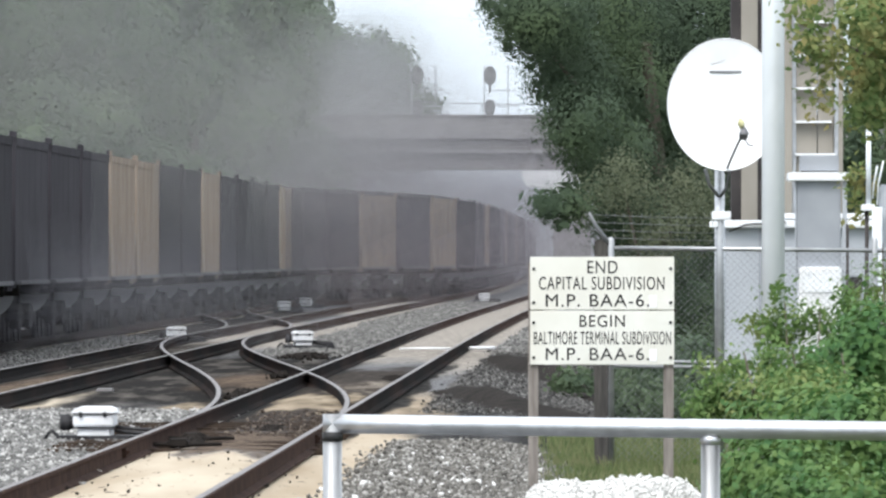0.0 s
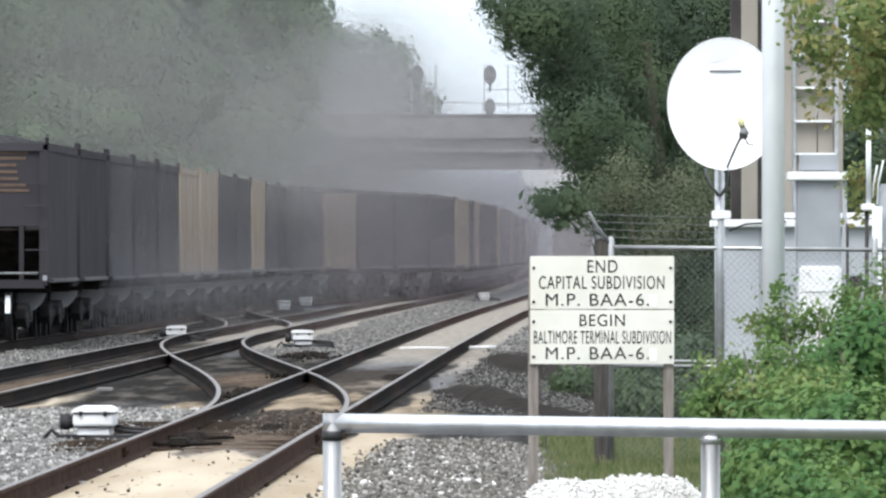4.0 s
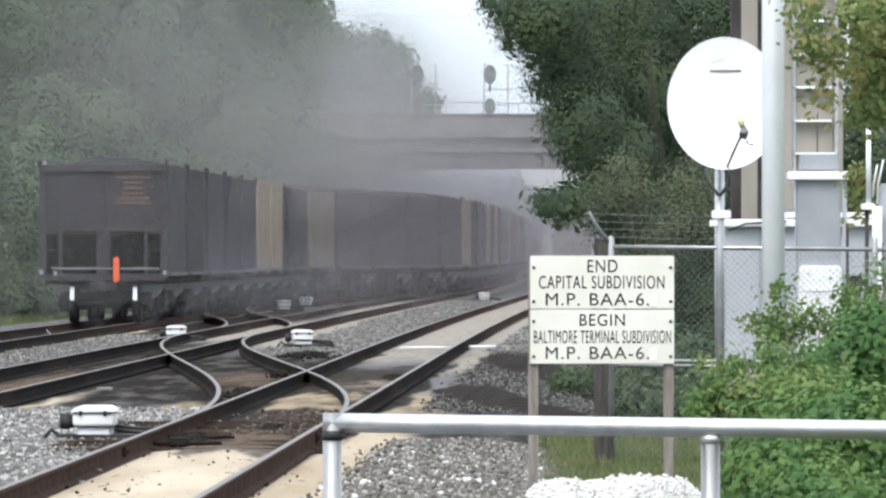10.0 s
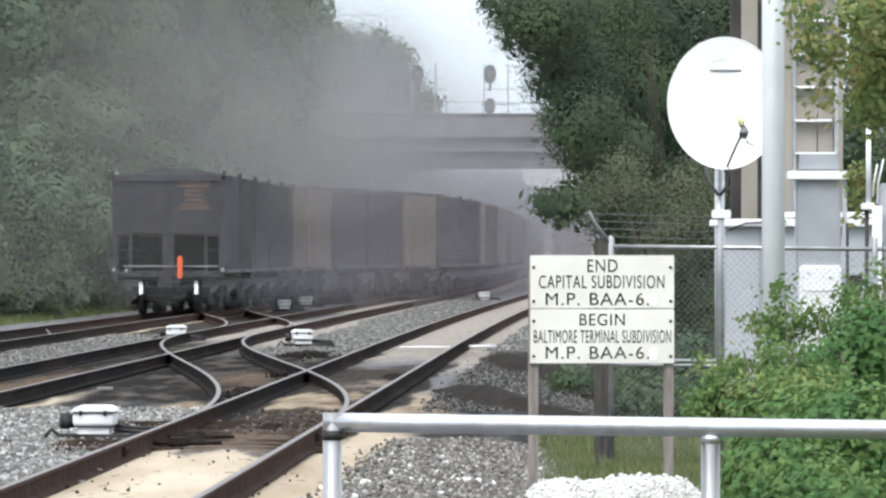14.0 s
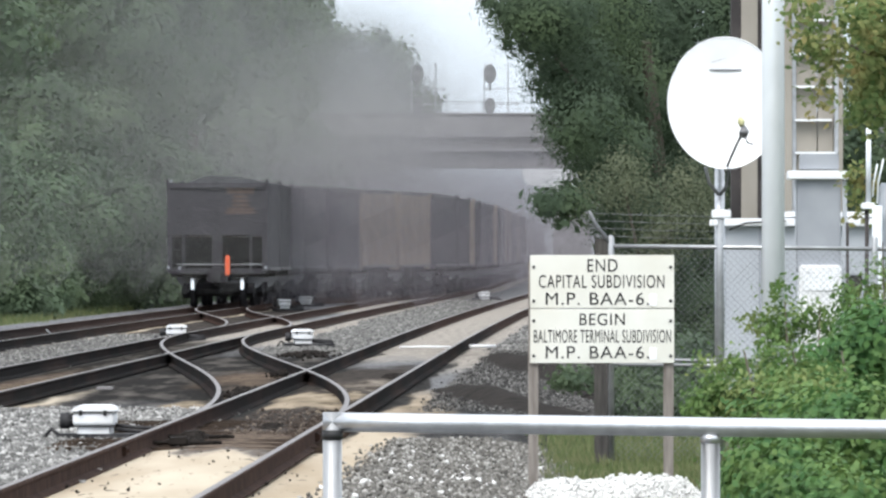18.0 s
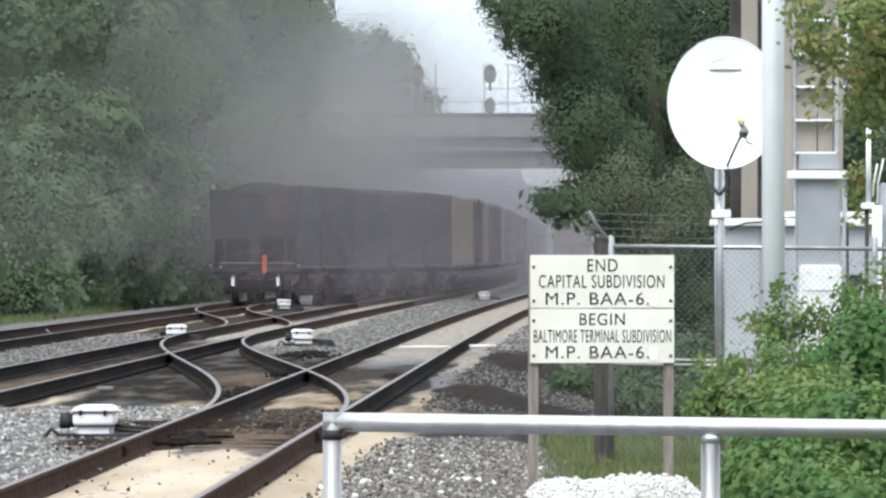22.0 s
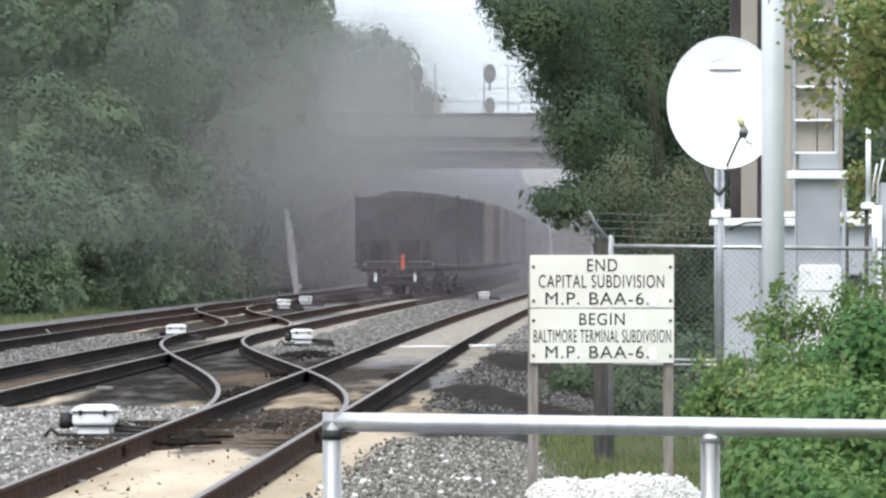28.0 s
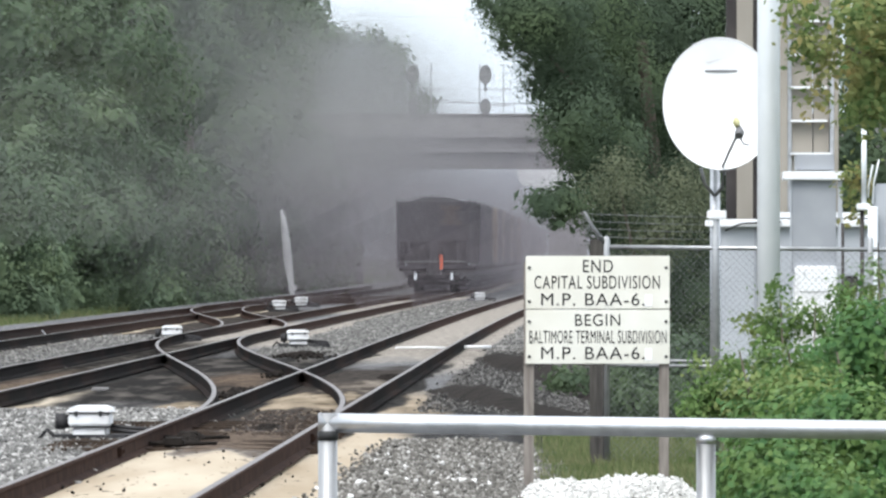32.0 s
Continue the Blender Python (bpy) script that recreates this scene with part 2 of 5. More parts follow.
L_AUTUMN = leaf_mat("turning_yellow_leaves", (0.10, 0.165, 0.06), (0.21, 0.265, 0.10), (0.36, 0.30, 0.13), 2.6, 0.45)
L_GRASS = leaf_mat("grass_blades", (0.08, 0.115, 0.045), (0.16, 0.19, 0.08), (0.21, 0.205, 0.11), 0.6, 0.4)


def bed_mat():
    """Track bed: grey crushed stone with sand, grease and coal dirt lying in patches along the tracks (metres across and along)."""
    m = bpy.data.materials.new("track_bed")
    m.use_nodes = True
    n, l = m.node_tree.nodes, m.node_tree.links
    tc = n.new("ShaderNodeTexCoord")

    def noise_at(scale, stretch, detail=5.0):
        mp = n.new("ShaderNodeMapping")
        mp.inputs["Scale"].default_value = stretch
        l.new(tc.outputs["Object"], mp.inputs["Vector"])
        t = n.new("ShaderNodeTexNoise")
        t.inputs["Scale"].default_value, t.inputs["Detail"].default_value = scale, detail
        l.new(mp.outputs["Vector"], t.inputs["Vector"])
        return t.outputs["Fac"]

    def math_node(op, a, b2):
        q = n.new("ShaderNodeMath")
        q.operation = op
        for s, v in zip(q.inputs, (a, b2)):
            if isinstance(v, (int, float)):
                s.default_value = v
            else:
                l.new(v, s)
        return q.outputs["Value"]

    def ramp(fac, c1, c2, p0=0.32, p1=0.68):
        r = n.new("ShaderNodeValToRGB")
        r.color_ramp.elements[0].position, r.color_ramp.elements[1].position = p0, p1
        r.color_ramp.elements[0].color, r.color_ramp.elements[1].color = (*c1, 1), (*c2, 1)
        l.new(fac, r.inputs["Fac"])
        return r.outputs["Color"]

    def edge(v, a, b2):
        q = n.new("ShaderNodeMapRange")
        q.interpolation_type = "SMOOTHSTEP"
        q.inputs["From Min"].default_value, q.inputs["From Max"].default_value = min(a, b2), max(a, b2)
        if a > b2:
            q.inputs["To Min"].default_value, q.inputs["To Max"].default_value = 1.0, 0.0
        l.new(v, q.inputs["Value"])
        return q.outputs["Result"]

    sep = n.new("ShaderNodeSeparateXYZ")
    l.new(tc.outputs["UV"], sep.inputs["Vector"])
    wob = noise_at(1.6, (1, 0.07, 1))
    wob2 = noise_at(2.3, (1, 0.05, 1))
    u = math_node("ADD", sep.outputs["X"], math_node("MULTIPLY", math_node("SUBTRACT", wob, 0.5), 0.7))
    v = math_node("ADD", sep.outputs["Y"], math_node("MULTIPLY", math_node("SUBTRACT", wob2, 0.5), 26.0))
    fine = noise_at(7.0, (1, 0.3, 1))
    grain = noise_at(16.0, (1, 0.5, 1))
    blotch = noise_at(1.1, (1, 0.06, 1))
    sand = ramp(blotch, (0.33, 0.268, 0.195), (0.51, 0.445, 0.355))
    mottle = ramp(noise_at(2.6, (1, 0.07, 1)), (0.016, 0.015, 0.014), (0.10, 0.09, 0.08), 0.48, 0.74)
    tan = ramp(noise_at(2.2, (1, 0.08, 1)), (0.12, 0.095, 0.068), (0.31, 0.255, 0.19), 0.30, 0.60)
    dusk = ramp(noise_at(3.4, (1, 0.08, 1)), (0.05, 0.042, 0.036), (0.22, 0.19, 0.16), 0.36, 0.62)
    pale = ramp(fine, (0.14, 0.125, 0.11), (0.37, 0.335, 0.295))
    grease = ramp(fine, (0.014, 0.013, 0.012), (0.062, 0.052, 0.045))
    brown = ramp(fine, (0.05, 0.037, 0.029), (0.15, 0.115, 0.088))
    coal = ramp(fine, (0.014, 0.014, 0.014), (0.05, 0.049, 0.048))
    soil = ramp(fine, (0.042, 0.039, 0.038), (0.125, 0.118, 0.11))
    weed = ramp(fine, (0.05, 0.065, 0.035), (0.12, 0.14, 0.07))
    colour = ramp(grain, (0.06, 0.06, 0.063), (0.20, 0.20, 0.205))
    patches = (
        (coal, 1.5, 2.9, 0.2, 122, 160, 10), (coal, 2.6, 7.0, 0.3, 116, 156, 8), (coal, 3.6, 7.0, 0.4, 150, 230, 10), (weed, 2.9, 9.0, 0.4, 205, 700, 15),
        (mottle, -4.4, -0.6, 0.3, 150, 232, 12), (grease, -6.2, -3.6, 0.25, 120, 270, 14), (mottle, -5.05, -3.95, 0.15, 125, 262, 10), (grease, -8.3, -4.9, 0.3, 275, 410, 10),
        (brown, -4.9, -4.2, 0.25, 140, 190, 12), (brown, -2.3, -1.3, 0.25, 176, 196, 7),
        (sand, -0.9, 0.9, 0.03, -90, 117, 2.5), (sand, 0.7, 1.5, 0.14, -90, 138, 3), (brown, -0.9, 0.9, 0.03, 118, 131, 2.5), (grease, -1.0, 1.0, 0.03, 130, 200, 6),
        (tan, -0.52, 0.40, 0.10, 147, 163, 3), (tan, -1.85, -1.25, 0.10, 147, 158, 3), (tan, 0.95, 1.65, 0.14, 136, 168, 6), (dusk, -0.3, 0.6, 0.15, 168, 178, 4),
        (pale, -0.9, 0.9, 0.03, 213, 900, 10), (pale, 0.75, 1.3, 0.12, 200, 900, 10), (soil, 1.3, 3.5, 0.10, 152, 250, 8), 
        (pale, -3.72, -3.05, 0.15, 248, 900, 12), (sand, -3.95, -3.4, 0.15, 120, 166, 8), (pale, -5.3, -3.7, 0.05, 258, 330, 14), (pale, -5.3, -3.7, 0.05, 380, 900, 14),
        (coal, -1.02, -0.6, 0.06, 118, 235, 8), (coal, 0.6, 1.0, 0.06, 126, 215, 8), (coal, -5.5, -5.05, 0.08, 130, 300, 8), (coal, -3.98, -3.55, 0.08, 130, 250, 8),
        (sand, -8.0, -7.62, 0.1, 225, 420, 10), (grease, -9.5, -7.8, 0.05, 100, 900, 10))
    for c, u0, u1, su, v0, v1, sv in patches:
        a = math_node("MULTIPLY", edge(u, u0 - su, u0 + su), edge(u, u1 + su, u1 - su))
        f = math_node("MULTIPLY", a, math_node("MULTIPLY", edge(v, v0 - sv, v0 + sv), edge(v, v1 + sv, v1 - sv)))
        mx = n.new("ShaderNodeMix")
        mx.data_type = "RGBA"
        l.new(math_node("MULTIPLY", f, 0.93), mx.inputs["Factor"])
        l.new(colour, mx.inputs["A"])
        l.new(c, mx.inputs["B"])
        colour = mx.outputs["Result"]
    # scattered dark crumbs
    crumbs = edge(noise_at(9.0, (1, 0.12, 1), 2.0), 0.66, 0.70)
    mx = n.new("ShaderNodeMix")
    mx.data_type = "RGBA"
    l.new(math_node("MULTIPLY", crumbs, 0.8), mx.inputs["Factor"])
    l.new(colour, mx.inputs["A"])
    mx.inputs["B"].default_value = (0.05, 0.045, 0.04, 1)
    b = n["Principled BSDF"]
    l.new(mx.outputs["Result"], b.inputs["Base Color"])
    b.inputs["Roughness"].default_value, b.inputs["Specular IOR Level"].default_value = 1.0, 0.0
    bp = n.new("ShaderNodeBump")
    bp.inputs["Strength"].default_value, bp.inputs["Distance"].default_value = 0.6, 0.03
    l.new(grain, bp.inputs["Height"])
    l.new(bp.outputs["Normal"], b.inputs["Normal"])
    return m


M_BED = bed_mat()


# ---- mesh tools ----
def box(bm, x0, x1, y0, y1, z0, z1, bevel=0.0):
    vs = [bm.verts.new(p) for p in ((x0, y0, z0), (x1, y0, z0), (x1, y1, z0), (x0, y1, z0), (x0, y0, z1), (x1, y0, z1), (x1, y1, z1), (x0, y1, z1))]
    fs = [bm.faces.new([vs[i] for i in q]) for q in ((3, 2, 1, 0), (4, 5, 6, 7), (0, 1, 5, 4), (1, 2, 6, 5), (2, 3, 7, 6), (3, 0, 4, 7))]
    if bevel:
        bmesh.ops.bevel(bm, geom=list({e for f in fs for e in f.edges}), offset=bevel, segments=2, affect="EDGES")
    return bm


def prism(bm, outline, y0, y1, axis="y"):
    """A closed outline of (a, b) pairs pushed along an axis: x-z outlines along y, or y-z outlines along x."""
    def at(a, b, c):
        return (a, c, b) if axis == "y" else (c, a, b)
    lo = [bm.verts.new(at(a, b, y0)) for a, b in outline]
    hi = [bm.verts.new(at(a, b, y1)) for a, b in outline]
    k = len(outline)
    bm.faces.new(lo)
    bm.faces.new(hi[::-1])
    for i in range(k):
        bm.faces.new((lo[i], hi[i], hi[(i + 1) % k], lo[(i + 1) % k]))
    return bm


def tube(bm, points, radius, sides=10, cap=True):
    """A round bar along points; radius may be a list."""
    pts = [Vector(p) for p in points]
    rings = []
    for i, p in enumerate(pts):
        d = (pts[min(i + 1, len(pts) - 1)] - pts[max(i - 1, 0)]).normalized()
        u = d.cross((0, 0, 1) if abs(d.z) < 0.9 else (1, 0, 0)).normalized()
        w = d.cross(u)
        r = radius[i] if isinstance(radius, (list, tuple)) else radius
        rings.append([bm.verts.new(p + (u * math.cos(a) + w * math.sin(a)) * r) for a in (2 * math.pi * k / sides for k in range(sides))])
    for a, b in zip(rings, rings[1:]):
        for k in range(sides):
            f = bm.faces.new((a[k], a[(k + 1) % sides], b[(k + 1) % sides], b[k]))
            f.smooth = True
    if cap:
        bm.faces.new(rings[0][::-1])
        bm.faces.new(rings[-1])
    return bm


def mesh_of(name, bm, material):
    bmesh.ops.recalc_face_normals(bm, faces=bm.faces[:])
    me = bpy.data.meshes.new(name)
    bm.to_mesh(me)
    bm.free()
    for m in material if isinstance(material, (list, tuple)) else (material,):
        me.materials.append(m)
    return me


def part(name, bm, material, parent=None, label="", kind=""):
    ob = new(name, mesh_of(name, bm, material))
    if parent:
        ob.parent = parent
    return tagged(ob, label, kind=kind)


def shared(name, me, parent, m=None, label=""):
    ob = new(name, me)
    ob.parent = parent
    if m is not None:
        ob.matrix_basis = m
    return tagged(ob, label)


def thing(name, label, category, group="", at=(0, 0, 0)):
    ob = tagged(new(name), label, category, group)
    ob.empty_display_size = 0.2
    ob.location = at
    return ob


def raw_mesh(name, verts, faces, material, smooth=False):
    me = bpy.data.meshes.new(name)
    me.from_pydata(verts, [], faces)
    me.materials.append(material)
    if smooth:
        me.polygons.foreach_set("use_smooth", [True] * len(me.polygons))
    return me


def quads_mesh(name, verts, material):
    """verts: an array (n, 4, 3), one quad each."""
    n = len(verts)
    me = bpy.data.meshes.new(name)
    me.vertices.add(4 * n)
    me.vertices.foreach_set("co", np.ascontiguousarray(verts, dtype=np.float32).ravel())
    me.loops.add(4 * n)
    me.loops.foreach_set("vertex_index", np.arange(4 * n, dtype=np.int32))
    me.polygons.add(n)
    me.polygons.foreach_set("loop_start", np.arange(0, 4 * n, 4, dtype=np.int32))
    me.update(calc_edges=True)
    me.validate()
    me.materials.append(material)
    return me


def leaves(rng, centres, size, up=0.5, slim=0.6, out=None):
    """Leaf blades (rhombs) at the centres, facing outwards and upwards by and large."""
    n = len(centres)
    nrm = rng.normal(size=(n, 3)) * 0.5
    nrm[:, 2] += up
    if out is not None:
        nrm += out
    nrm /= np.linalg.norm(nrm, axis=1)[:, None]
    a = np.cross(nrm, rng.normal(size=(n, 3)))
    a /= np.linalg.norm(a, axis=1)[:, None] + 1e-9
    b = np.cross(nrm, a)
    s = size * rng.uniform(0.6, 1.3, size=(n, 1))
    bend = nrm * s * 0.18
    return np.stack([centres - a * s, centres - b * s * slim + bend, centres + a * s, centres + b * s * slim + bend], axis=1)


# ---- the lie of the tracks: z = 0 at the rail tops, y leads away ----
def smooth(u):
    u = min(max(u, 0.0), 1.0)
    return u * u * (3 - 2 * u)


def track_1(y):
    """Centre line of the nearest track."""
    bend = 0.0
    if y > 220:
        k = min(y, 400) - 220
        bend = 0.0045 * k * k / 360 + 0.0045 * max(0, min(y, 560) - 400) 
    if y > 560:
        k = min(y, 640) - 560
        bend += 0.0045 * k - 0.006 * k * k / 160 - 0.0015 * max(0, y - 640)
    return -1.17 + 0.0135 * (y - 180.5) + bend


def track_2(y):
    return track_1(y) - 4.5


def track_3(y):
    return track_1(y) - 8.65 - 0.25 * smooth((y - 340) / 120)


def crossover_a(y):
    """From the nearest track to the middle one."""
    return track_1(y) - 4.5 * smooth((y - 128) / 134)


def crossover_b(y):
    """From the middle track to the far one."""
    return track_2(y) - 4.15 * smooth((y - 278) / 118)


def crossover_c(y):
    """From the far track back to the middle one: the way of the train."""
    return track_3(y) + 4.26 * smooth((y - 421) / 88)


# ---- the ground ----
def sheet(name, path, offsets, heights, y0, y1, step, material, wobble=0.0, seed=0.0):
    """A strip along a path: offsets across it, heights at each offset."""
    verts, faces = [], []
    ys = [y0 + (y1 - y0) * i / max(1, round((y1 - y0) / step)) for i in range(max(1, round((y1 - y0) / step)) + 1)]
    k = len(offsets)
    for y in ys:
        c = path(y)
        for j, (o, h) in enumerate(zip(offsets, heights)):
            w = wobble * noise.noise((o * 3 + seed, y * 0.16, seed)) if j in (0, k - 1) else 0
            verts.append((c + o + w, y, h))
    for i in range(len(ys) - 1):
        for j in range(k - 1):
            a = i * k + j
            faces.append((a, a + 1, a + k + 1, a + k))
    me = raw_mesh(name, verts, faces, material)
    across = me.uv_layers.new(name="across_along")
    for lp in me.loops:
        x, y, _ = verts[lp.vertex_index]
        across.data[lp.index].uv = (x - track_1(y), y)
    return me


ground = tagged(new("ground", raw_mesh("ground", [(-3000, -300, -0.5), (3000, -300, -0.5), (3000, 4500, -0.5), (-3000, 4500, -0.5)], [(0, 1, 2, 3)], M_GROUND)),
                "weedy dark soil beside the railway", "ground", kind="structure")
bed = tagged(new("ballast_bed", sheet("ballast_bed", track_1, (-14.5, -12.0, -6, -2.2, 0, 2.4, 4.2), (-0.55, -0.2, -0.2, -0.2, -0.2, -0.2, -0.55), -60, 1500, 6, M_BED)),
             "grey crushed stone ballast under three tracks", "ballast", kind="structure")


def strip(name, label, path, o0, o1, y0, y1, z):
    os = [o0 + (o1 - o0) * i / 4 for i in range(5)]
    return tagged(new(name, sheet(name, path, os, [z - 0.03, z, z + 0.01, z, z - 0.03], y0, y1, 2.0, M_BED)), label, "track bed", kind="structure")


strip("track_fill", "tan sand and black grease filling the gauge of the main track", track_1, -0.70, 0.70, -60, 900, -0.150)
strip("track_fill", "dark dirt and pale sand in the middle track", track_2, -0.70, 0.70, -60, 900, -0.155)
strip("track_fill", "dark dirt in the far track", track_3, -0.70, 0.70, -60, 640, -0.160)

# ---- rails ----
RAIL = ((-0.075, -0.18), (0.075, -0.18), (0.075, -0.165), (0.012, -0.14), (0.010, -0.045), (0.037, -0.03), (0.037, -0.006), (0.028, 0.0),
        (-0.028, 0.0), (-0.037, -0.006), (-0.037, -0.03), (-0.010, -0.045), (-0.012, -0.14), (-0.075, -0.165))


def rail_mesh(path, side, y0, y1, dz=0.0):
    verts, faces = [], []
    n = max(2, round((y1 - y0) / 3))
    k = len(RAIL)
    for i in range(n + 1):
        y = y0 + (y1 - y0) * i / n
        c = path(y) + side * 0.7525
        verts += [(c + a, y, b + dz) for a, b in RAIL]
    for i in range(n):
        for j in range(k):
            a, b = i * k + j, i * k + (j + 1) % k
            faces.append((a, b, b + k, a + k))
    faces += [tuple(range(k))[::-1], tuple(range(n * k, n * k + k))]
    me = raw_mesh("rail", verts, faces, M_RUST)
    me.materials.append(M_RAILTOP)
    for i in range(n):
        for j in (7,):
            me.polygons[i * k + j].material_index = 1
    return me


def track(name, label, path, y0, y1, dz=0.0, sides=((-1, 0), (1, 0))):
    t = tagged(new(name), label, "railway track", kind="structure")
    for side, extra in sides:
        shared("rail", rail_mesh(path, side, y0 + extra, y1, dz), t)
    return t


near_track = track("track_1", "rusty steel rails of the nearest main track", track_1, -60, 1400)
middle_track = track("track_2", "dark rusty rails of the middle track", track_2, -60, 1400)
far_track = track("track_3", "rusty rails of the far track beside the trees", track_3, -60, 640)
switch_a = track("crossover_1", "curved switch rails joining the nearest and middle track", crossover_a, 134, 258, -0.004)
switch_b = track("crossover_2", "curved switch rails joining the middle and far track", crossover_b, 284, 391, -0.004)
switch_c = track("crossover_3", "curved switch rails under the coal train", crossover_c, 425, 506, -0.004)

# joint bars bolted on the near rails
for side, y in ((-1, 112.5), (1, 121.0)):
    bm = bmesh.new()
    c = track_1(y) + side * 0.7525
    box(bm, c - 0.045, c + 0.045, y - 0.45, y + 0.45, -0.13, -0.05, 0.008)
    for k in (-0.3, -0.1, 0.1, 0.3):
        box(bm, c - 0.052, c + 0.052, y + k - 0.018, y + k + 0.018, -0.108, -0.072)
    part("joint_bar", bm, M_RUST, near_track)

# cross ties that show in the switch
bm = bmesh.new()
box(bm, -1.3, 1.3, -0.11, 0.11, -0.17, 0.0, 0.012)
TIE_ME = mesh_of("tie", bm, M_TIE)
rng = np.random.default_rng(5)
y = 118.0
while y < 137:
    mid = track_1(y) - 0.42
    shared("tie", TIE_ME, near_track, pose(mid + rng.uniform(-0.05, 0.05), y, -0.150 + rng.uniform(-0.012, 0.012), 0, 0, rng.uniform(-0.8, 0.8)))
    y += 0.56
for y in (119.5, 123.5):
    bm = bmesh.new()
    tube(bm, [(track_1(y) - 1.1, y, -0.12), (track_1(y) - 0.1, y + 0.3, -0.13)], 0.02, 7)
    part("switch_rod", bm, M_GREASE_SHADE, switch_a)
    bm = bmesh.new()
    box(bm, track_1(y) - 0.60, track_1(y) - 0.40, y - 0.3, y + 0.6, -0.15, -0.07, 0.02)
    part("rod_clamp", bm, M_GREASE_SHADE, switch_a)

# ---- switch machines ----


def switch_machine(x, y, turn, label):
    t = thing("switch_machine", label, "switch machine", "white switch machines", (x, y, -0.19))
    t.rotation_euler, t.scale = (0, 0, radians(turn)), (1.0, 1.0, 1.15)
    bm = bmesh.new()
    box(bm, -0.36, 0.62, -0.42, 0.42, 0.0, 0.06, 0.01)
    part("base_plate", bm, M_DARKSTEEL, t)
    bm = bmesh.new()
    box(bm, -0.155, 0.165, -0.36, 0.36, 0.04, 0.125, 0.012)
    part("foot", bm, M_BOX, t, "white narrower foot")
    bm = bmesh.new()
    box(bm, -0.19, 0.20, -0.385, 0.385, 0.12, 0.132)
    part("seam", bm, M_DARKSTEEL, t)
    bm = bmesh.new()
    box(bm, -0.20, 0.20, -0.38, 0.38, 0.134, 0.236, 0.015)
    part("housing", bm, M_BOX, t, "white painted steel housing")
    bm = bmesh.new()
    box(bm, -0.195, 0.205, -0.385, 0.385, 0.238, 0.25)
    part("seam", bm, M_DARKSTEEL, t)
    bm = bmesh.new()
    prism(bm, ((-0.215, 0.252), (0.215, 0.252), (0.20, 0.285), (0.14, 0.305), (-0.13, 0.305), (-0.19, 0.285)), -0.395, 0.395)
    part("lid", bm, M_BOX, t, "white sloping lid")
    for k in (-0.12, 0.12):
        bm = bmesh.new()
        box(bm, k - 0.016, k + 0.016, -0.41, -0.397, 0.215, 0.262, 0.004)
        part("hasp", bm, M_DARKSTEEL, t)
    bm = bmesh.new()
    tube(bm, [(-0.21, -0.1, 0.17), (-0.24, -0.1, 0.17), (-0.25, -0.1, 0.17), (-0.34, -0.1, 0.17)], [0.06, 0.06, 0.075, 0.07], 14)
    part("motor", bm, M_DARKSTEEL, t)
    for k, z in ((-0.2, 0.10), (0.05, 0.13), (0.22, 0.09)):
        bm = bmesh.new()
        tube(bm, [(0.2, k, z), (0.45, k, z - 0.02), (0.6, k + 0.02, z - 0.03)], 0.018, 6)
        part("operating_rod", bm, M_DARKSTEEL, t)
    bm = bmesh.new()
    tube(bm, [(-0.28, -0.2, 0.0), (-0.42, -0.2, 0.1), (-0.5, -0.2, 0.02)], 0.02, 6)
    part("conduit", bm, M_DARKSTEEL, t)
    return t


for x, y, turn, w in ((-3.44, 125.5, -2, "beside the rusty rail"), (-2.75, 248.0, 3, "between the near and middle track"), (-5.52, 262.5, 0, "between the middle and far track"),
                      (-5.02, 400.0, 4, "far off beside the middle track"), (-4.65, 430.0, -3, "far off beside the far track"), (1.55, 478.0, 2, "far off beside the main track"),
                      (-6.75, 588.0, 0, "far off beside the pole stub")):
    switch_machine(x, y, turn, "white electric switch machine on ballast " + w)

# white plastic pipe across the near track
bm = bmesh.new()
c = track_1(240)
tube(bm, [(c - 0.45, 240, -0.135), (c + 0.1, 240.3, -0.13), (c + 0.5, 240.2, -0.135)], 0.022, 8)
tagged(part("cable_pipe", bm, M_BOX), "thin white cable pipe lying across the track bed", "pipe")
bm = bmesh.new()
tube(bm, [(c + 0.86, 240.2, -0.12), (c + 1.35, 240.4, -0.12)], 0.03, 8)
tagged(part("cable_pipe", bm, M_BOX), "short white cable pipe beside the rail", "pipe")


bm = bmesh.new()
tube(bm, [(-9.25, 289, -0.22), (-9.25, 289, -0.05), (-9.20, 289, -0.02), (-9.08, 289, -0.06), (-8.95, 289, -0.19)], 0.014, 8)
tagged(part("cable_pipe", bm, M_BOX), "bent white cable pipe rising beside the far rail", "pipe")
bm = bmesh.new()
box(bm, -4.72, -4.50, 172.5, 173.3, -0.22, -0.165, 0.012)
tagged(part("concrete_slab", bm, M_CONCRETE), "small pale concrete slab lying on the ballast", "slab")


# ---- the coal train ----
CAR = 14.15


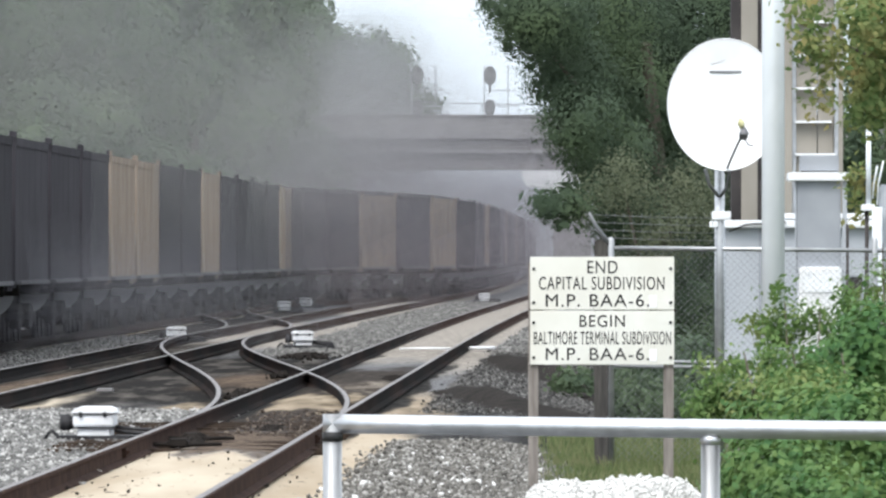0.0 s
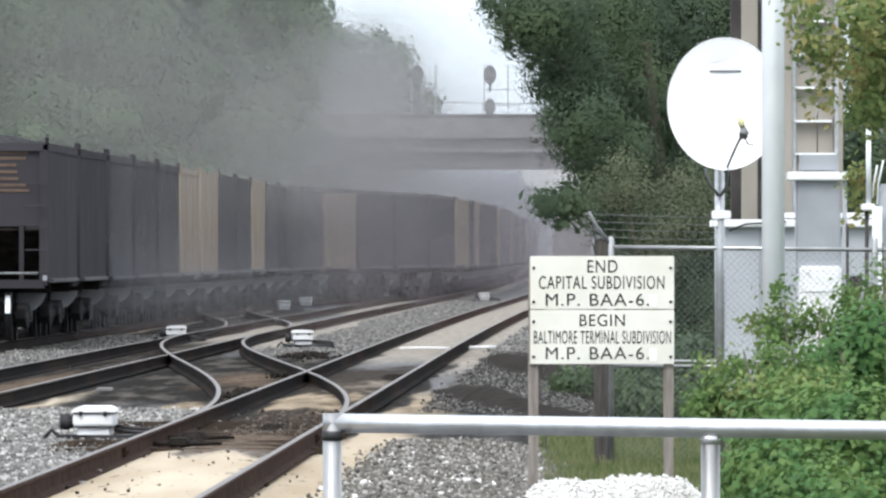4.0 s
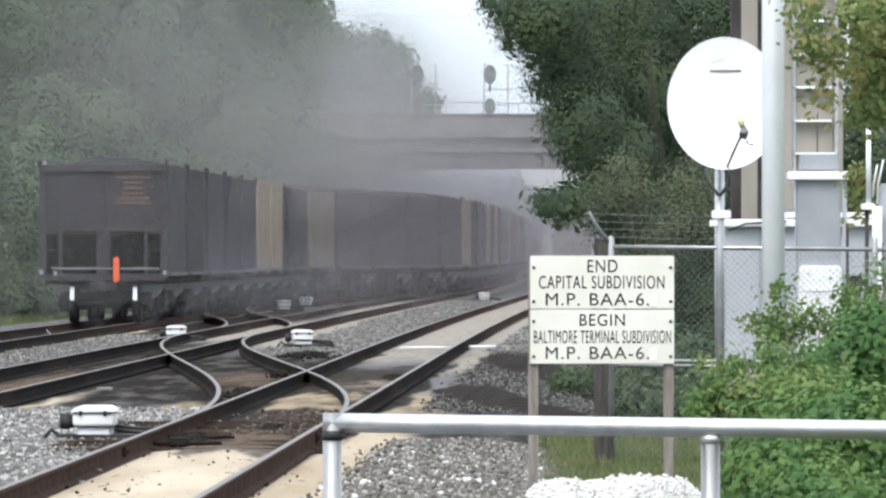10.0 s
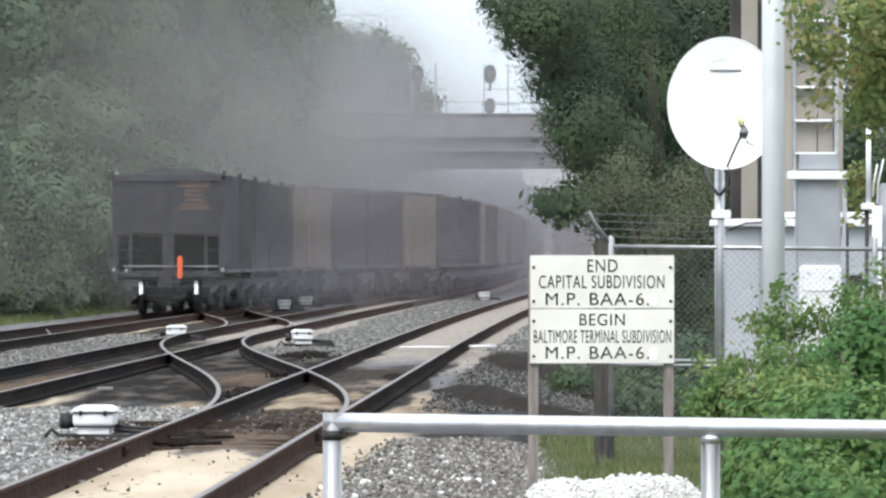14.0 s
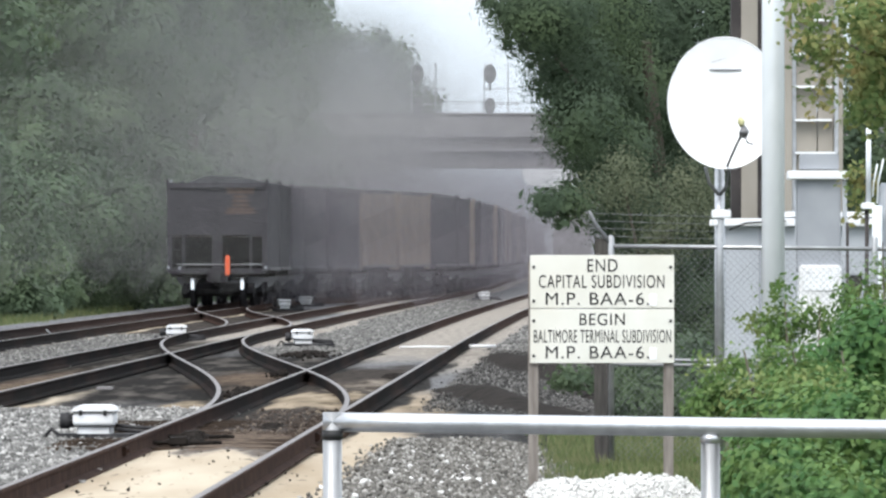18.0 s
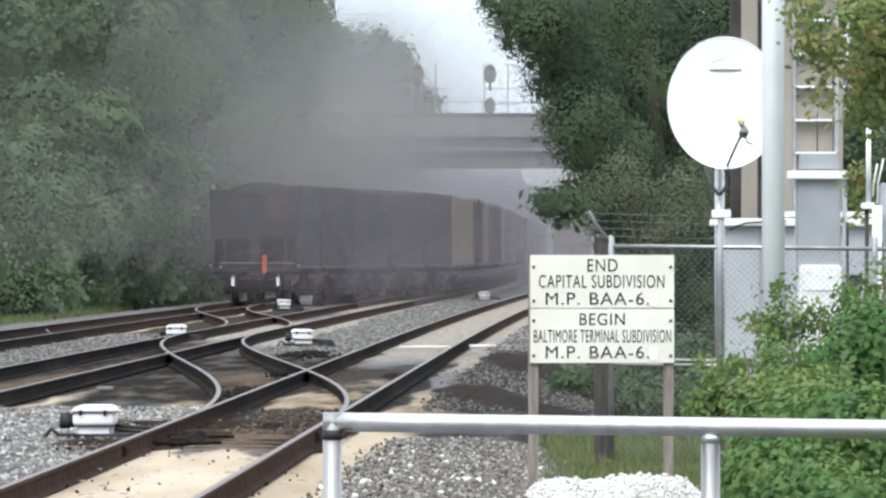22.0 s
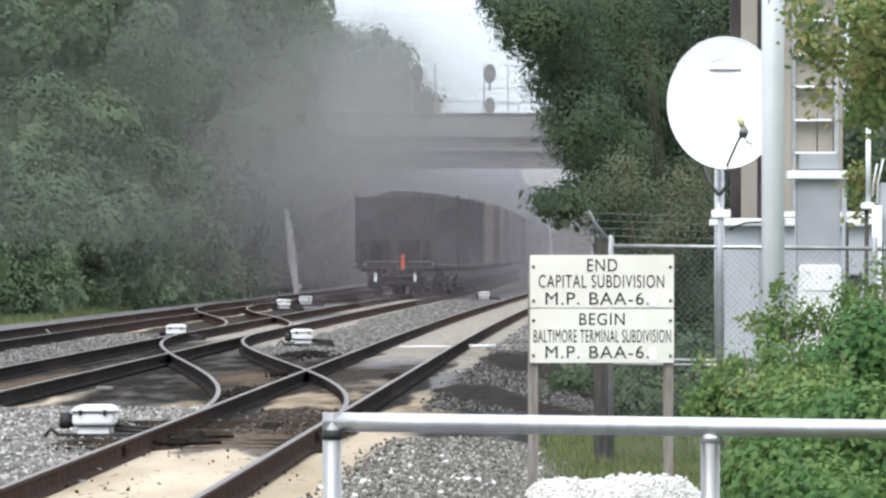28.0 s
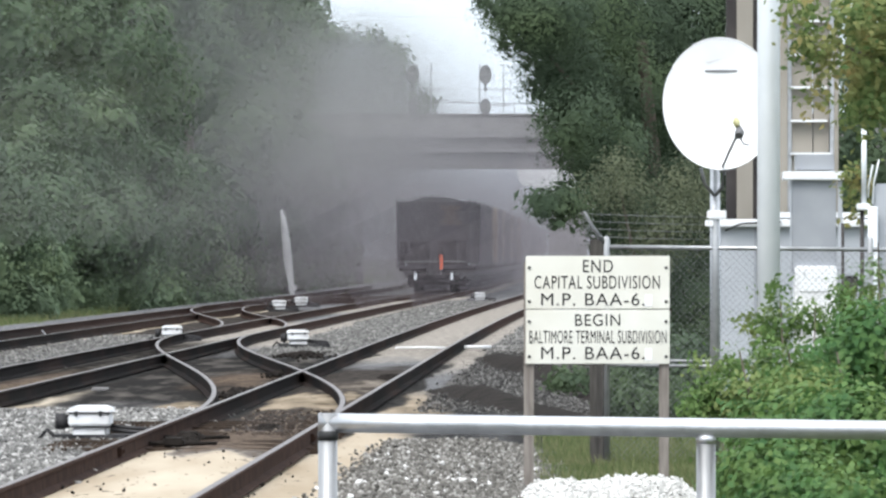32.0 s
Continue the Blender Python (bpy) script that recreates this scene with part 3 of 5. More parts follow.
def car_meshes(paint):
    """The steel pieces of a hopper car: name, mesh, poses."""
    h, w, lo, hi = 6.42, 1.52, 1.17, 3.72
    made = []

    def add(name, bm, *poses):
        # Slope sheets near-black: shade of the end openings put into the colour.
        made.append((name, mesh_of(name, bm, M_GREASE_SHADE if name == "slope_sheet" else paint), poses or (Matrix(),)))

    flip = pose(0, 0, 0, 0, 0, 180)
    both = (Matrix(), flip)
    outline = [(w - 0.04, -h), (w - 0.04, h)]
    for k in range(10, -1, -1):
        y = -h + 0.3 + k * (2 * h - 0.6) / 10
        outline += [(w, y + 0.06), (w + 0.004, y + 0.05), (w + 0.004, y - 0.05), (w, y - 0.06)]
    outline[2:2], outline[len(outline):] = [(w, h)], [(w, -h)]
    bm = bmesh.new()
    a = [bm.verts.new((x, y, lo)) for x, y in outline]
    b = [bm.verts.new((x, y, hi)) for x, y in outline]
    for i in range(len(outline)):
        k = (i + 1) % len(outline)
        bm.faces.new((a[i], a[k], b[k], b[i]))
    bm.faces.new(b)
    bm.faces.new(a[::-1])
    add("side_wall", bm, *both)
    add("top_chord", box(bmesh.new(), w - 0.08, w + 0.018, -h, h, hi - 0.12, hi + 0.03), *both)
    add("end_wall", box(bmesh.new(), -w + 0.02, w - 0.02, -h, -h + 0.05, 2.17, hi), *both)
    add("end_chord", box(bmesh.new(), -w + 0.09, w - 0.09, -h - 0.07, -h + 0.06, hi - 0.12, hi + 0.03), *both)
    for x, q, top in ((1.44, 0.08, hi - 0.1), (1.02, 0.045, 2.2)):
        m = [pose(s * x, 0, 0, 0, 0, r) for s in (-1, 1) for r in (0, 180)]
        add("end_post", box(bmesh.new(), -q, q, -h - 0.05, -h, 1.05, top), *m)
    add("end_post", box(bmesh.new(), -0.16, 0.16, -h - 0.05, -h, 1.05, 2.2), *both)
    add("centre_rib", box(bmesh.new(), -0.05, 0.05, -h - 0.04, -h, 2.22, hi - 0.12), *both)
    add("corner_cap", box(bmesh.new(), w - 0.05, w + 0.02, -h - 0.04, -h + 0.04, hi + 0.03, hi + 0.14), Matrix(), flip, pose(-2 * w + 0.03, 0, 0), pose(2 * w - 0.03, 0, 0, 0, 0, 180))
    add("slope_sheet", prism(bmesh.new(), ((-h + 0.1, 2.2), (-h + 2.3, 1.0), (-h + 2.3, 0.9), (-h, 2.1)), -w + 0.05, w - 0.05, "x"), *both)
    add("end_sill", box(bmesh.new(), -w + 0.07, w - 0.07, -h - 0.38, -h + 0.2, 1.0, 1.16), *both)
    add("centre_sill", box(bmesh.new(), -0.3, 0.3, -h - 0.3, h + 0.3, 0.75, 0.99))
    return made


def coal_mesh():
    verts, faces = [], []
    nx, ny = 9, 28
    for j in range(ny + 1):
        for i in range(nx + 1):
            u, v = i / nx * 2 - 1, j / ny * 2 - 1
            z = 3.45 + 0.50 * (1 - abs(u) ** 3.0) * (1 - abs(v) ** 4) + 0.10 * noise.noise((u * 3, v * 11, 3.7))
            verts.append((u * 1.44, v * 6.3, z))
    for j in range(ny):
        for i in range(nx):
            a = j * (nx + 1) + i
            faces.append((a, a + 1, a + nx + 2, a + nx + 1))
    return raw_mesh("coal_load", verts, faces, M_COAL, True)


BLACK_CAR, TAN_CAR, COAL = car_meshes(M_CARBLACK), car_meshes(M_CARTAN), coal_mesh()
M_GEAR = mat("dark_running_gear", (0.024, 0.023, 0.025), (0.042, 0.040, 0.043), 3.0, 0.9, bump=0.2, spec=0.02)
M_SILL = mat("worn_grey_sill", (0.10, 0.098, 0.105), (0.17, 0.167, 0.175), 2.0, 0.9, bump=0.1, spec=0.03)
# Pale tone put in so the shaded hopper plate looks lit.
M_PLATE_LIT = mat("brightened_plate_steel", (0.27, 0.265, 0.275), (0.36, 0.355, 0.365), 2.0, 0.9, bump=0.1, spec=0.03)
bm = bmesh.new()
prism(bm, ((-1.14, 1.02), (1.14, 1.02), (0.45, 0.32), (-0.45, 0.32)), -0.8, 0.8, "x")
CHUTE = mesh_of("hopper_chute", bm, M_CHUTE)
# the hopper's leading plate, drawn in towards the bottom
bm = bmesh.new()
prism(bm, ((-1.36, 1.10), (1.36, 1.10), (1.355, 0.98), (1.33, 0.84), (1.26, 0.70), (1.14, 0.58), (0.9, 0.50), (-0.9, 0.50), (-1.14, 0.58), (-1.26, 0.70), (-1.33, 0.84), (-1.355, 0.98)), -0.02, 0.02)
# bottom brought forward so that the plate faces the sky and looks brighter
for v in bm.verts:
    v.co.y -= (1.10 - v.co.z) * 0.75
HOPPER_PLATE = mesh_of("hopper_plate", bm, M_PLATE_LIT)
bm = bmesh.new()
box(bm, 1.47, 1.58, -5.3, 6.2, 1.10, 1.18, 0.02)
SIDE_SILL = mesh_of("side_sill", bm, M_SILL)
bm = bmesh.new()
for s in (-1, 1):
    prism(bm, ((-1.15, 0.42), (-0.9, 0.62), (-0.35, 0.72), (0.35, 0.72), (0.9, 0.62), (1.15, 0.42), (0.9, 0.36), (0.4, 0.25), (-0.4, 0.25), (-0.9, 0.36)), s * 0.98 - 0.09, s * 0.98 + 0.09, "x")
box(bm, -0.98, 0.98, -0.22, 0.22, 0.45, 0.72)
TRUCK = mesh_of("truck_frame", bm, M_GEAR)
bm = bmesh.new()
tube(bm, [(-1.1, 0, 0.455), (1.1, 0, 0.455)], 0.085, 10)
AXLE = mesh_of("axle", bm, M_DARKSTEEL)
bm = bmesh.new()
tube(bm, [(-0.07, 0, 0), (-0.03, 0, 0)], [0.48, 0.455], 28)
tube(bm, [(-0.028, 0, 0), (0.07, 0, 0)], 0.455, 28)
WHEEL = mesh_of("wheel", bm, M_GEAR)
bm = bmesh.new()
box(bm, -0.12, 0.12, -0.45, 0.2, 0.72, 0.98, 0.04)
box(bm, -0.17, 0.15, -0.62, -0.42, 0.70, 1.02, 0.05)
COUPLER = mesh_of("coupler", bm, M_DARKSTEEL)


def hopper_car(tan, last):
    label = ("last black open hopper car of the train, heaped with coal" if last else
             "faded tan open hopper car heaped with coal" if tan else "dusty black open hopper car heaped with coal")
    t = thing("hopper_car", label, "hopper car", "cars of the coal train")
    for name, me, poses in TAN_CAR if tan else BLACK_CAR:
        for m in poses:
            shared(name, me, t, m)
    shared("coal_load", COAL, t, label="heaped black coal")
    for y in (-2.3, 0.0, 2.3):
        shared("hopper_chute", CHUTE, t, pose(0, y, 0))
    shared("hopper_plate", HOPPER_PLATE, t, pose(0, -3.0, 0), "grey hopper plate, brightened in its colour")
    shared("side_sill", SIDE_SILL, t, label="dusty grey side sill")
    shared("side_sill", SIDE_SILL, t, pose(-3.05, 0, 0), "dusty grey side sill")
    for y in (-4.9, 4.9):
        tr = shared("truck_frame", TRUCK, t, pose(0, y, 0))
        for k in (-0.88, 0.88):
            shared("axle", AXLE, tr, pose(0, k, 0))
            for s in (-1, 1):
                shared("wheel", WHEEL, tr, pose(s * 0.75, k, 0.455, 0, 0, 0 if s < 0 else 180))
    shared("coupler", COUPLER, t, pose(0, -6.6, 0))
    shared("coupler", COUPLER, t, pose(0, 6.6, 0, 0, 0, 180))
    return t


TAN = (5, 6, 9, 14, 18, 20, 25, 31, 37)
cars = [hopper_car(i in TAN, i == 0) for i in range(54)]
last = cars[0]
# marker, grab bar, stencil and air hose on the last car
bm = bmesh.new()
box(bm, 0.26, 0.40, -6.98, -6.82, 0.95, 1.56, 0.03)
marker = part("end_marker", bm, M_ORANGE, last, "orange end of train marker box")
# Tilted mirror plates added before the wheels to make their sky glint.
for x in (-0.75, 0.75):
    bm = bmesh.new()
    box(bm, -0.05, 0.05, -0.015, 0.015, -0.18, 0.18, 0.01)
    part("polished_rim", bm, M_GLINT, last, "mirror plate added for the glint on the wheel rim").matrix_basis = pose(x, -6.25, 0.70, -9, 0, 0)
bm = bmesh.new()
tube(bm, [(0.33, -6.9, 1.0), (0.30, -6.95, 0.8), (0.22, -6.9, 0.55), (0.1, -6.85, 0.5)], 0.025, 7)
part("air_hose", bm, M_BLACK, last)
bm = bmesh.new()
tube(bm, [(-1.2, -6.86, 1.28), (0.25, -6.86, 1.28)], 0.025, 7)
tube(bm, [(0.42, -6.86, 1.28), (1.35, -6.86, 1.28)], 0.025, 7)
part("grab_bar", bm, M_WIRE, last)
for z, w in ((3.56, 0.44), (3.46, 0.40), (3.33, 0.22), (3.20, 0.24), (3.07, 0.26), (2.95, 0.40), (2.85, 0.46)):
    bm = bmesh.new()
    box(bm, 0.70 - w, 0.70 + w, -6.435, -6.424, z - 0.025, z + 0.03)
    part("stencil_line", bm, M_STENCIL, last)
# Small pale boxes added for bright specks on the car's end.
for x, z in ((-1.38, 3.80), (-1.46, 1.19), (-1.12, 1.17), (1.48, 1.19)):
    bm = bmesh.new()
    box(bm, x - 0.04, x + 0.04, -6.83, -6.79, z - 0.05, z + 0.05, 0.008)
    part("reflective_plate", bm, M_CABINET, last, "small pale box added for a bright speck")
for x in (-1.3, 1.3):
    for k in range(5):
        bm = bmesh.new()
        tube(bm, [(x - 0.2, -6.58, 1.3 + k * 0.42), (x + 0.2, -6.58, 1.3 + k * 0.42)], 0.014, 6)
        part("ladder_rung", bm, M_CARBLACK, last)


# ---- pipe handrail in the foreground ----
rail = thing("handrail", "bare metal pipe handrail with an end post", "handrail", at=(-0.314, 36.0, 0))
bm = bmesh.new()
R = 0.0272
tube(bm, [(-R, 0, 1.196), (0.25, 0, 1.192), (1.07, 0, 1.181), (2.2, 0, 1.166), (3.6, 0, 1.148)], R, 20)
part("top_rail", bm, M_PIPE, rail)
for x, z in ((0.0, 1.196), (1.073, 1.181), (2.15, 1.166), (3.2, 1.15)):
    bm = bmesh.new()
    tube(bm, [(x, 0, -0.5), (x, 0, z + (R * 0.97 if x == 0 else -0.02))], R, 20)
    part("post", bm, M_POST, rail, "dull grey pipe post")
bm = bmesh.new()
tube(bm, [(0, 0, 1.146), (0, 0, 1.172)], R + 0.002, 20)
part("tape_band", bm, M_BLACK, rail, "black tape band")
bm = bmesh.new()
tube(bm, [(1.073, 0, 1.135), (1.073, 0, 1.148), (1.073, 0, 1.158)], [R + 0.0004, R + 0.0008, R + 0.0008], 20)
part("collar", bm, M_PIPE, rail)


# ---- railway boundary sign ----
def lettering(words, xc, zc, width, height, y, parent, material=None):
    cu = bpy.data.curves.new("lettering", "FONT")
    cu.body, cu.align_x, cu.align_y, cu.extrude = words, "CENTER", "CENTER", 0.004
    cu.space_character = 1.12
    tmp = bpy.data.objects.new("lettering", cu)
    scene.collection.objects.link(tmp)
    bpy.context.view_layer.update()
    me = bpy.data.meshes.new_from_object(tmp.evaluated_get(bpy.context.evaluated_depsgraph_get()))
    bpy.data.objects.remove(tmp)
    me.materials.clear()
    me.materials.append(material or M_INK)
    co = np.array([v.co for v in me.vertices])
    lo, hi = co.min(0), co.max(0)
    mid, size = (lo + hi) / 2, hi - lo
    for v in me.vertices:
        v.co = ((v.co.x - mid[0]) / size[0] * width, 0.004 if v.co.z < 0 else -0.002, (v.co.y - mid[1]) / size[1] * height)
    # one mesh a word: cut at the widest gaps between letters
    spans = sorted((min(me.vertices[v].co.x for v in p.vertices), max(me.vertices[v].co.x for v in p.vertices)) for p in me.polygons)
    gaps, reach = [], spans[0][1]
    for x0, x1 in spans:
        if x0 > reach:
            gaps.append((x0 - reach, (x0 + reach) / 2))
        reach = max(reach, x1)
    cuts = sorted(x for _, x in sorted(gaps)[len(gaps) - len(words.split()) + 1:])
    ends = [-99, *cuts, 99]
    for a, b2 in zip(ends, ends[1:]):
        bm = bmesh.new()
        bm.from_mesh(me)
        bmesh.ops.delete(bm, geom=[v for v in bm.verts if not a < v.co.x < b2], context="VERTS")
        part("lettering", bm, material or M_INK, parent).matrix_basis = pose(xc, y, zc)


sign = thing("boundary_sign", "white two-panel railway boundary sign on weathered wooden posts", "sign", at=(1.33, 106.0, 0))
for z0, z1 in ((1.205, 1.648), (0.745, 1.198)):
    bm = bmesh.new()
    box(bm, -0.602, 0.602, -0.014, 0.014, z0, z1, 0.004)
    panel = part("sign_panel", bm, M_SIGN, sign, "white painted panel with black letters")
    for x in (-0.572, 0.572):
        for z in (z0 + 0.06, z1 - 0.10):
            bm = bmesh.new()
            tube(bm, [(x, -0.022, z), (x, -0.012, z)], 0.014, 8)
            part("bolt", bm, M_INK, panel)
for words, x0, x1, y0, y1 in (("END", 1040, 1093, 460, 482), ("CAPITAL SUBDIVISION", 954, 1176, 488, 511), ("M.P. BAA-6.", 966, 1149, 519, 541),
                              ("BEGIN", 1026, 1106, 556, 577), ("BALTIMORE TERMINAL SUBDIVISION", 945, 1188, 585, 608), ("M.P. BAA-6.", 966, 1149, 614, 636)):
    lettering(words, ((x0 + x1) / 2 - 1066) / 212, 1.68 - ((y0 + y1) / 2 - 446) / 212, (x1 - x0) / 212, (y1 - y0) / 212, -0.016, sign)
for z in (1.275, 0.825):
    bm = bmesh.new()
    box(bm, 0.395, 0.455, -0.018, -0.0145, z - 0.05, z + 0.05)
    part("blank_patch", bm, M_WHITE, sign, "blank white patch over a figure")
for x in (-0.575, 0.555):
    bm = bmesh.new()
    box(bm, x - 0.042, x + 0.042, 0.016, 0.106, -0.55, 1.60, 0.006)
    part("post", bm, M_WOOD, sign, "weathered grey wooden post")


# ---- chain-link fence with barbed wire ----
fence = thing("chain_link_fence", "galvanised chain-link fence with barbed wire on top", "fence", at=(0, 119.0, 0))
FX0, FX1, FZ0, FZ1 = 1.56, 4.6, -0.45, 1.73


def fence_post(x, top, r, material=M_POST, label=""):
    bm = bmesh.new()
    tube(bm, [(x, 0, -0.6), (x, 0, top), (x, 0, top + r)], [r, r, r * 0.4], 12)
    part("post", bm, material, fence, label)


fence_post(1.575, 1.80, 0.032)
fence_post(2.595, 2.05, 0.038)
fence_post(4.05, 1.8, 0.032)
bm = bmesh.new()
box(bm, 1.42, 1.56, -0.02, 0.12, -0.6, 1.80, 0.012)
part("corner_post", bm, M_DARKWOOD, fence, "dark weathered wooden corner post")
for z, x0 in ((1.728, FX0), (0.665, FX0), (0.62, FX0)):
    bm = bmesh.new()
    tube(bm, [(x0, 0, z), (FX1, 0, z - 0.03)], 0.021 if z > 1 else 0.016, 10)
    part("horizontal_rail", bm, M_POST, fence)
bm = bmesh.new()
k = 0.062
n = int((FX1 - FX0 + FZ1 - FZ0) / k)
for i in range(n):
    for s in (1, -1):
        x = FX0 + i * k - (FZ1 - FZ0 if s > 0 else 0)
        a, b = (x, FZ0), (x + s * (FZ1 - FZ0), FZ1)
        if s < 0:
            a, b = (x, FZ0), (x - (FZ1 - FZ0), FZ1)
        t0 = max(0.0, (FX0 - a[0]) / (b[0] - a[0]) if s > 0 else (a[0] - FX1) / (a[0] - b[0]))
        t1 = min(1.0, (FX1 - a[0]) / (b[0] - a[0]) if s > 0 else (a[0] - FX0) / (a[0] - b[0]))
        if t1 - t0 > 0.01:
            p = [(a[0] + (b[0] - a[0]) * t, 0.01 * s, a[1] + (b[1] - a[1]) * t) for t in (t0, t1)]
            tube(bm, p, 0.0016, 3, False)
part("wire_mesh", bm, M_WIRE, fence, "diamond wire mesh")
for j, (z, out) in enumerate(((1.83, -0.06), (1.90, -0.1), (1.97, -0.15), (2.04, -0.2))):
    bm = bmesh.new()
    pts = [(1.40 + out * 0.4, -0.05, z), (2.0, -0.05, z - 0.025), (2.58, -0.02, z - 0.035)]
    tube(bm, pts, 0.0026, 5)
    for q in np.linspace(0.03, 0.97, 14):
        x = 1.40 + q * 1.16
        tube(bm, [(x, -0.05, z - 0.035), (x + 0.012, -0.05, z + 0.01)], 0.0018, 3)
    part("barbed_wire", bm, M_WIRE, fence)
bm = bmesh.new()
tube(bm, [(1.56, 0, 1.76), (1.44, -0.03, 1.92), (1.37, -0.05, 2.06)], [0.025, 0.02, 0.012], 8)
part("barb_arm", bm, M_WIRE, fence)
bm = bmesh.new()
box(bm, 2.52, 2.70, -0.06, 0.05, 1.99, 2.07, 0.008)
box(bm, 2.50, 2.58, -0.05, 0.04, 1.92, 1.98, 0.006)
part("bracket", bm, M_WHITE, fence, "white cable bracket on the post")

# ---- satellite dish ----
DISH_TILT = pose(0, 0, 0, -14, 0, 0)
dish = thing("satellite_dish", "white offset satellite dish on a steel mast", "satellite dish", at=(2.89, 130.0, 3.20))
bm = bmesh.new()
rings = []
for i in range(13):
    r = i / 12
    rings.append([bm.verts.new((math.cos(a) * r * 0.585, 0.10 * (1 - r * r) - 0.05 * math.sin(a) * r, math.sin(a) * r * 0.682)) for a in (2 * math.pi * k / 64 for k in range(64))])
for a, b in zip(rings[1:], rings[2:]):
    for k in range(64):
        bm.faces.new((a[k], a[(k + 1) % 64], b[(k + 1) % 64], b[k])).smooth = True
c = bm.verts.new((0, 0.10, 0))
for k in range(64):
    bm.faces.new((c, rings[1][k], rings[1][(k + 1) % 64])).smooth = True
bmesh.ops.delete(bm, geom=rings[0], context="VERTS")
back = bmesh.ops.duplicate(bm, geom=bm.faces[:])["geom"]
for v in back:
    if isinstance(v, bmesh.types.BMVert):
        v.co.y += 0.02
part("reflector", bm, M_WHITE, dish, "white dish reflector").matrix_basis = DISH_TILT
bm = bmesh.new()
tube(bm, [(math.cos(a) * 0.588, -0.05 * math.sin(a), math.sin(a) * 0.685) for a in (2 * math.pi * k / 64 for k in range(65))], 0.006, 6, False)
part("rim", bm, M_WHITE, dish).matrix_basis = DISH_TILT
bm = bmesh.new()
tube(bm, [(0.0, 0.0, -0.70), (0.07, -0.35, -0.52), (0.13, -0.62, -0.38), (0.17, -0.74, -0.31)], [0.014, 0.014, 0.013, 0.012], 8)
part("feed_arm", bm, M_FEED, dish)
bm = bmesh.new()
tube(bm, [(0.17, -0.74, -0.34), (0.18, -0.70, -0.30), (0.175, -0.66, -0.24)], [0.045, 0.05, 0.02], 10)
part("feed_horn", bm, M_FEED, dish)
bm = bmesh.new()
tube(bm, [(0.16, -0.68, -0.245), (0.15, -0.66, -0.20), (0.14, -0.65, -0.15)], [0.03, 0.042, 0.02], 10)
part("feed_cap", bm, M_LNB, dish, "yellowed plastic cap")
bm = bmesh.new()
tube(bm, [(0.18, -0.74, -0.35), (0.22, -0.75, -0.42), (0.27, -0.74, -0.43)], 0.008, 5)
part("cable", bm, M_BLACK, dish)
bm = bmesh.new()
box(bm, -0.155, 0.17, 0.035, 0.05, 0.347, 0.366)
part("logo_bar", bm, M_LOGO, dish, "dark grey logo bar").matrix_basis = DISH_TILT
bm = bmesh.new()
prism(bm, ((-0.15, 0.465), (-0.132, 0.433), (0.13, 0.515), (0.13, 0.518), (-0.129, 0.440)), 0.015, 0.025)
part("logo_tick", bm, M_TICK, dish).matrix_basis = DISH_TILT
bm = bmesh.new()
tube(bm, [(-0.05, 0.26, -3.8), (-0.05, 0.26, -0.1)], 0.052, 14)
part("mast", bm, M_GALV, dish)
bm = bmesh.new()
tube(bm, [(-0.05, 0.24, -0.95), (-0.16, 0.05, -0.82), (-0.2, 0.02, -0.66)], 0.018, 7)
tube(bm, [(-0.05, 0.24, -0.95), (0.02, 0.05, -0.85), (0.04, 0.0, -0.68)], 0.018, 7)
part("strut", bm, M_FEED, dish)

# ---- pale pole ----
bm = bmesh.new()
tube(bm, [(0, 0, -0.6), (0, 0, 3), (0, 0, 9.5)], [0.102, 0.1, 0.095], 28)
tagged(part("pole", bm, M_POLE), "tall pale grey painted steel pole", "pole").location = (2.915, 112.0, 0)

# ---- equipment tower, cabinet and shelter behind the fence, placed to fit the camera's view ----
K = 160.4                           # all these stand about 140 m off


# Picture column (bx) and row (bz) to metres across and up.
def bx(x):
    return (x - 784) / K


def bz(y):
    return 1.68 - (y - 446) / K


tower = thing("equipment_tower", "beige clad steel tower with white ladder rungs", "tower", at=(0, 153.0, 0))
K = 22451 / 153
for x0, x1, y0, m, n in ((1312, 1341, 0.05, M_BEIGE, "column_panel"), (1341, 1350, 0.1, M_DARK, "column_edge"), (1294, 1312, 0.12, M_DARK, "column_edge"),
                         (1388, 1402, 0.0, M_BEIGE, "column_panel"), (1402, 1409, 0.06, M_GALV, "column_edge"), (1409, 1446, 0.1, M_BEIGE, "column_panel"),
                         (1448, 1476, 0.1, M_BEIGE, "column_panel"), (1477, 1484, 0.03, M_GALV, "column_edge"), (1484, 1492, 0.0, M_BEIGE, "column_panel")):
    bm = bmesh.new()
    box(bm, bx(x0), bx(x1), y0, y0 + 0.3, -0.6, 8.5, 0.006)
    part(n, bm, m, tower)
for y in (-22, 37, 97, 155, 214, 272):
    bm = bmesh.new()
    box(bm, bx(1407), bx(1472 if y < 270 else 1479), -0.02, 0.08, bz(y) - 0.014, bz(y) + 0.014, 0.004)
    part("rung", bm, M_WHITE, tower, "white ladder rung")
K = 160.4
cabinet = thing("equipment_cabinet", "grey steel equipment cabinet with a white top flange", "cabinet", at=(0, 138.6, 0))
bm = bmesh.new()
box(bm, bx(1404), bx(1481), 0.0, 0.7, bz(482), bz(318), 0.01)
part("body", bm, M_CABINET, cabinet)
bm = bmesh.new()
box(bm, bx(1389), bx(1495), -0.08, 0.78, bz(320), bz(305), 0.01)
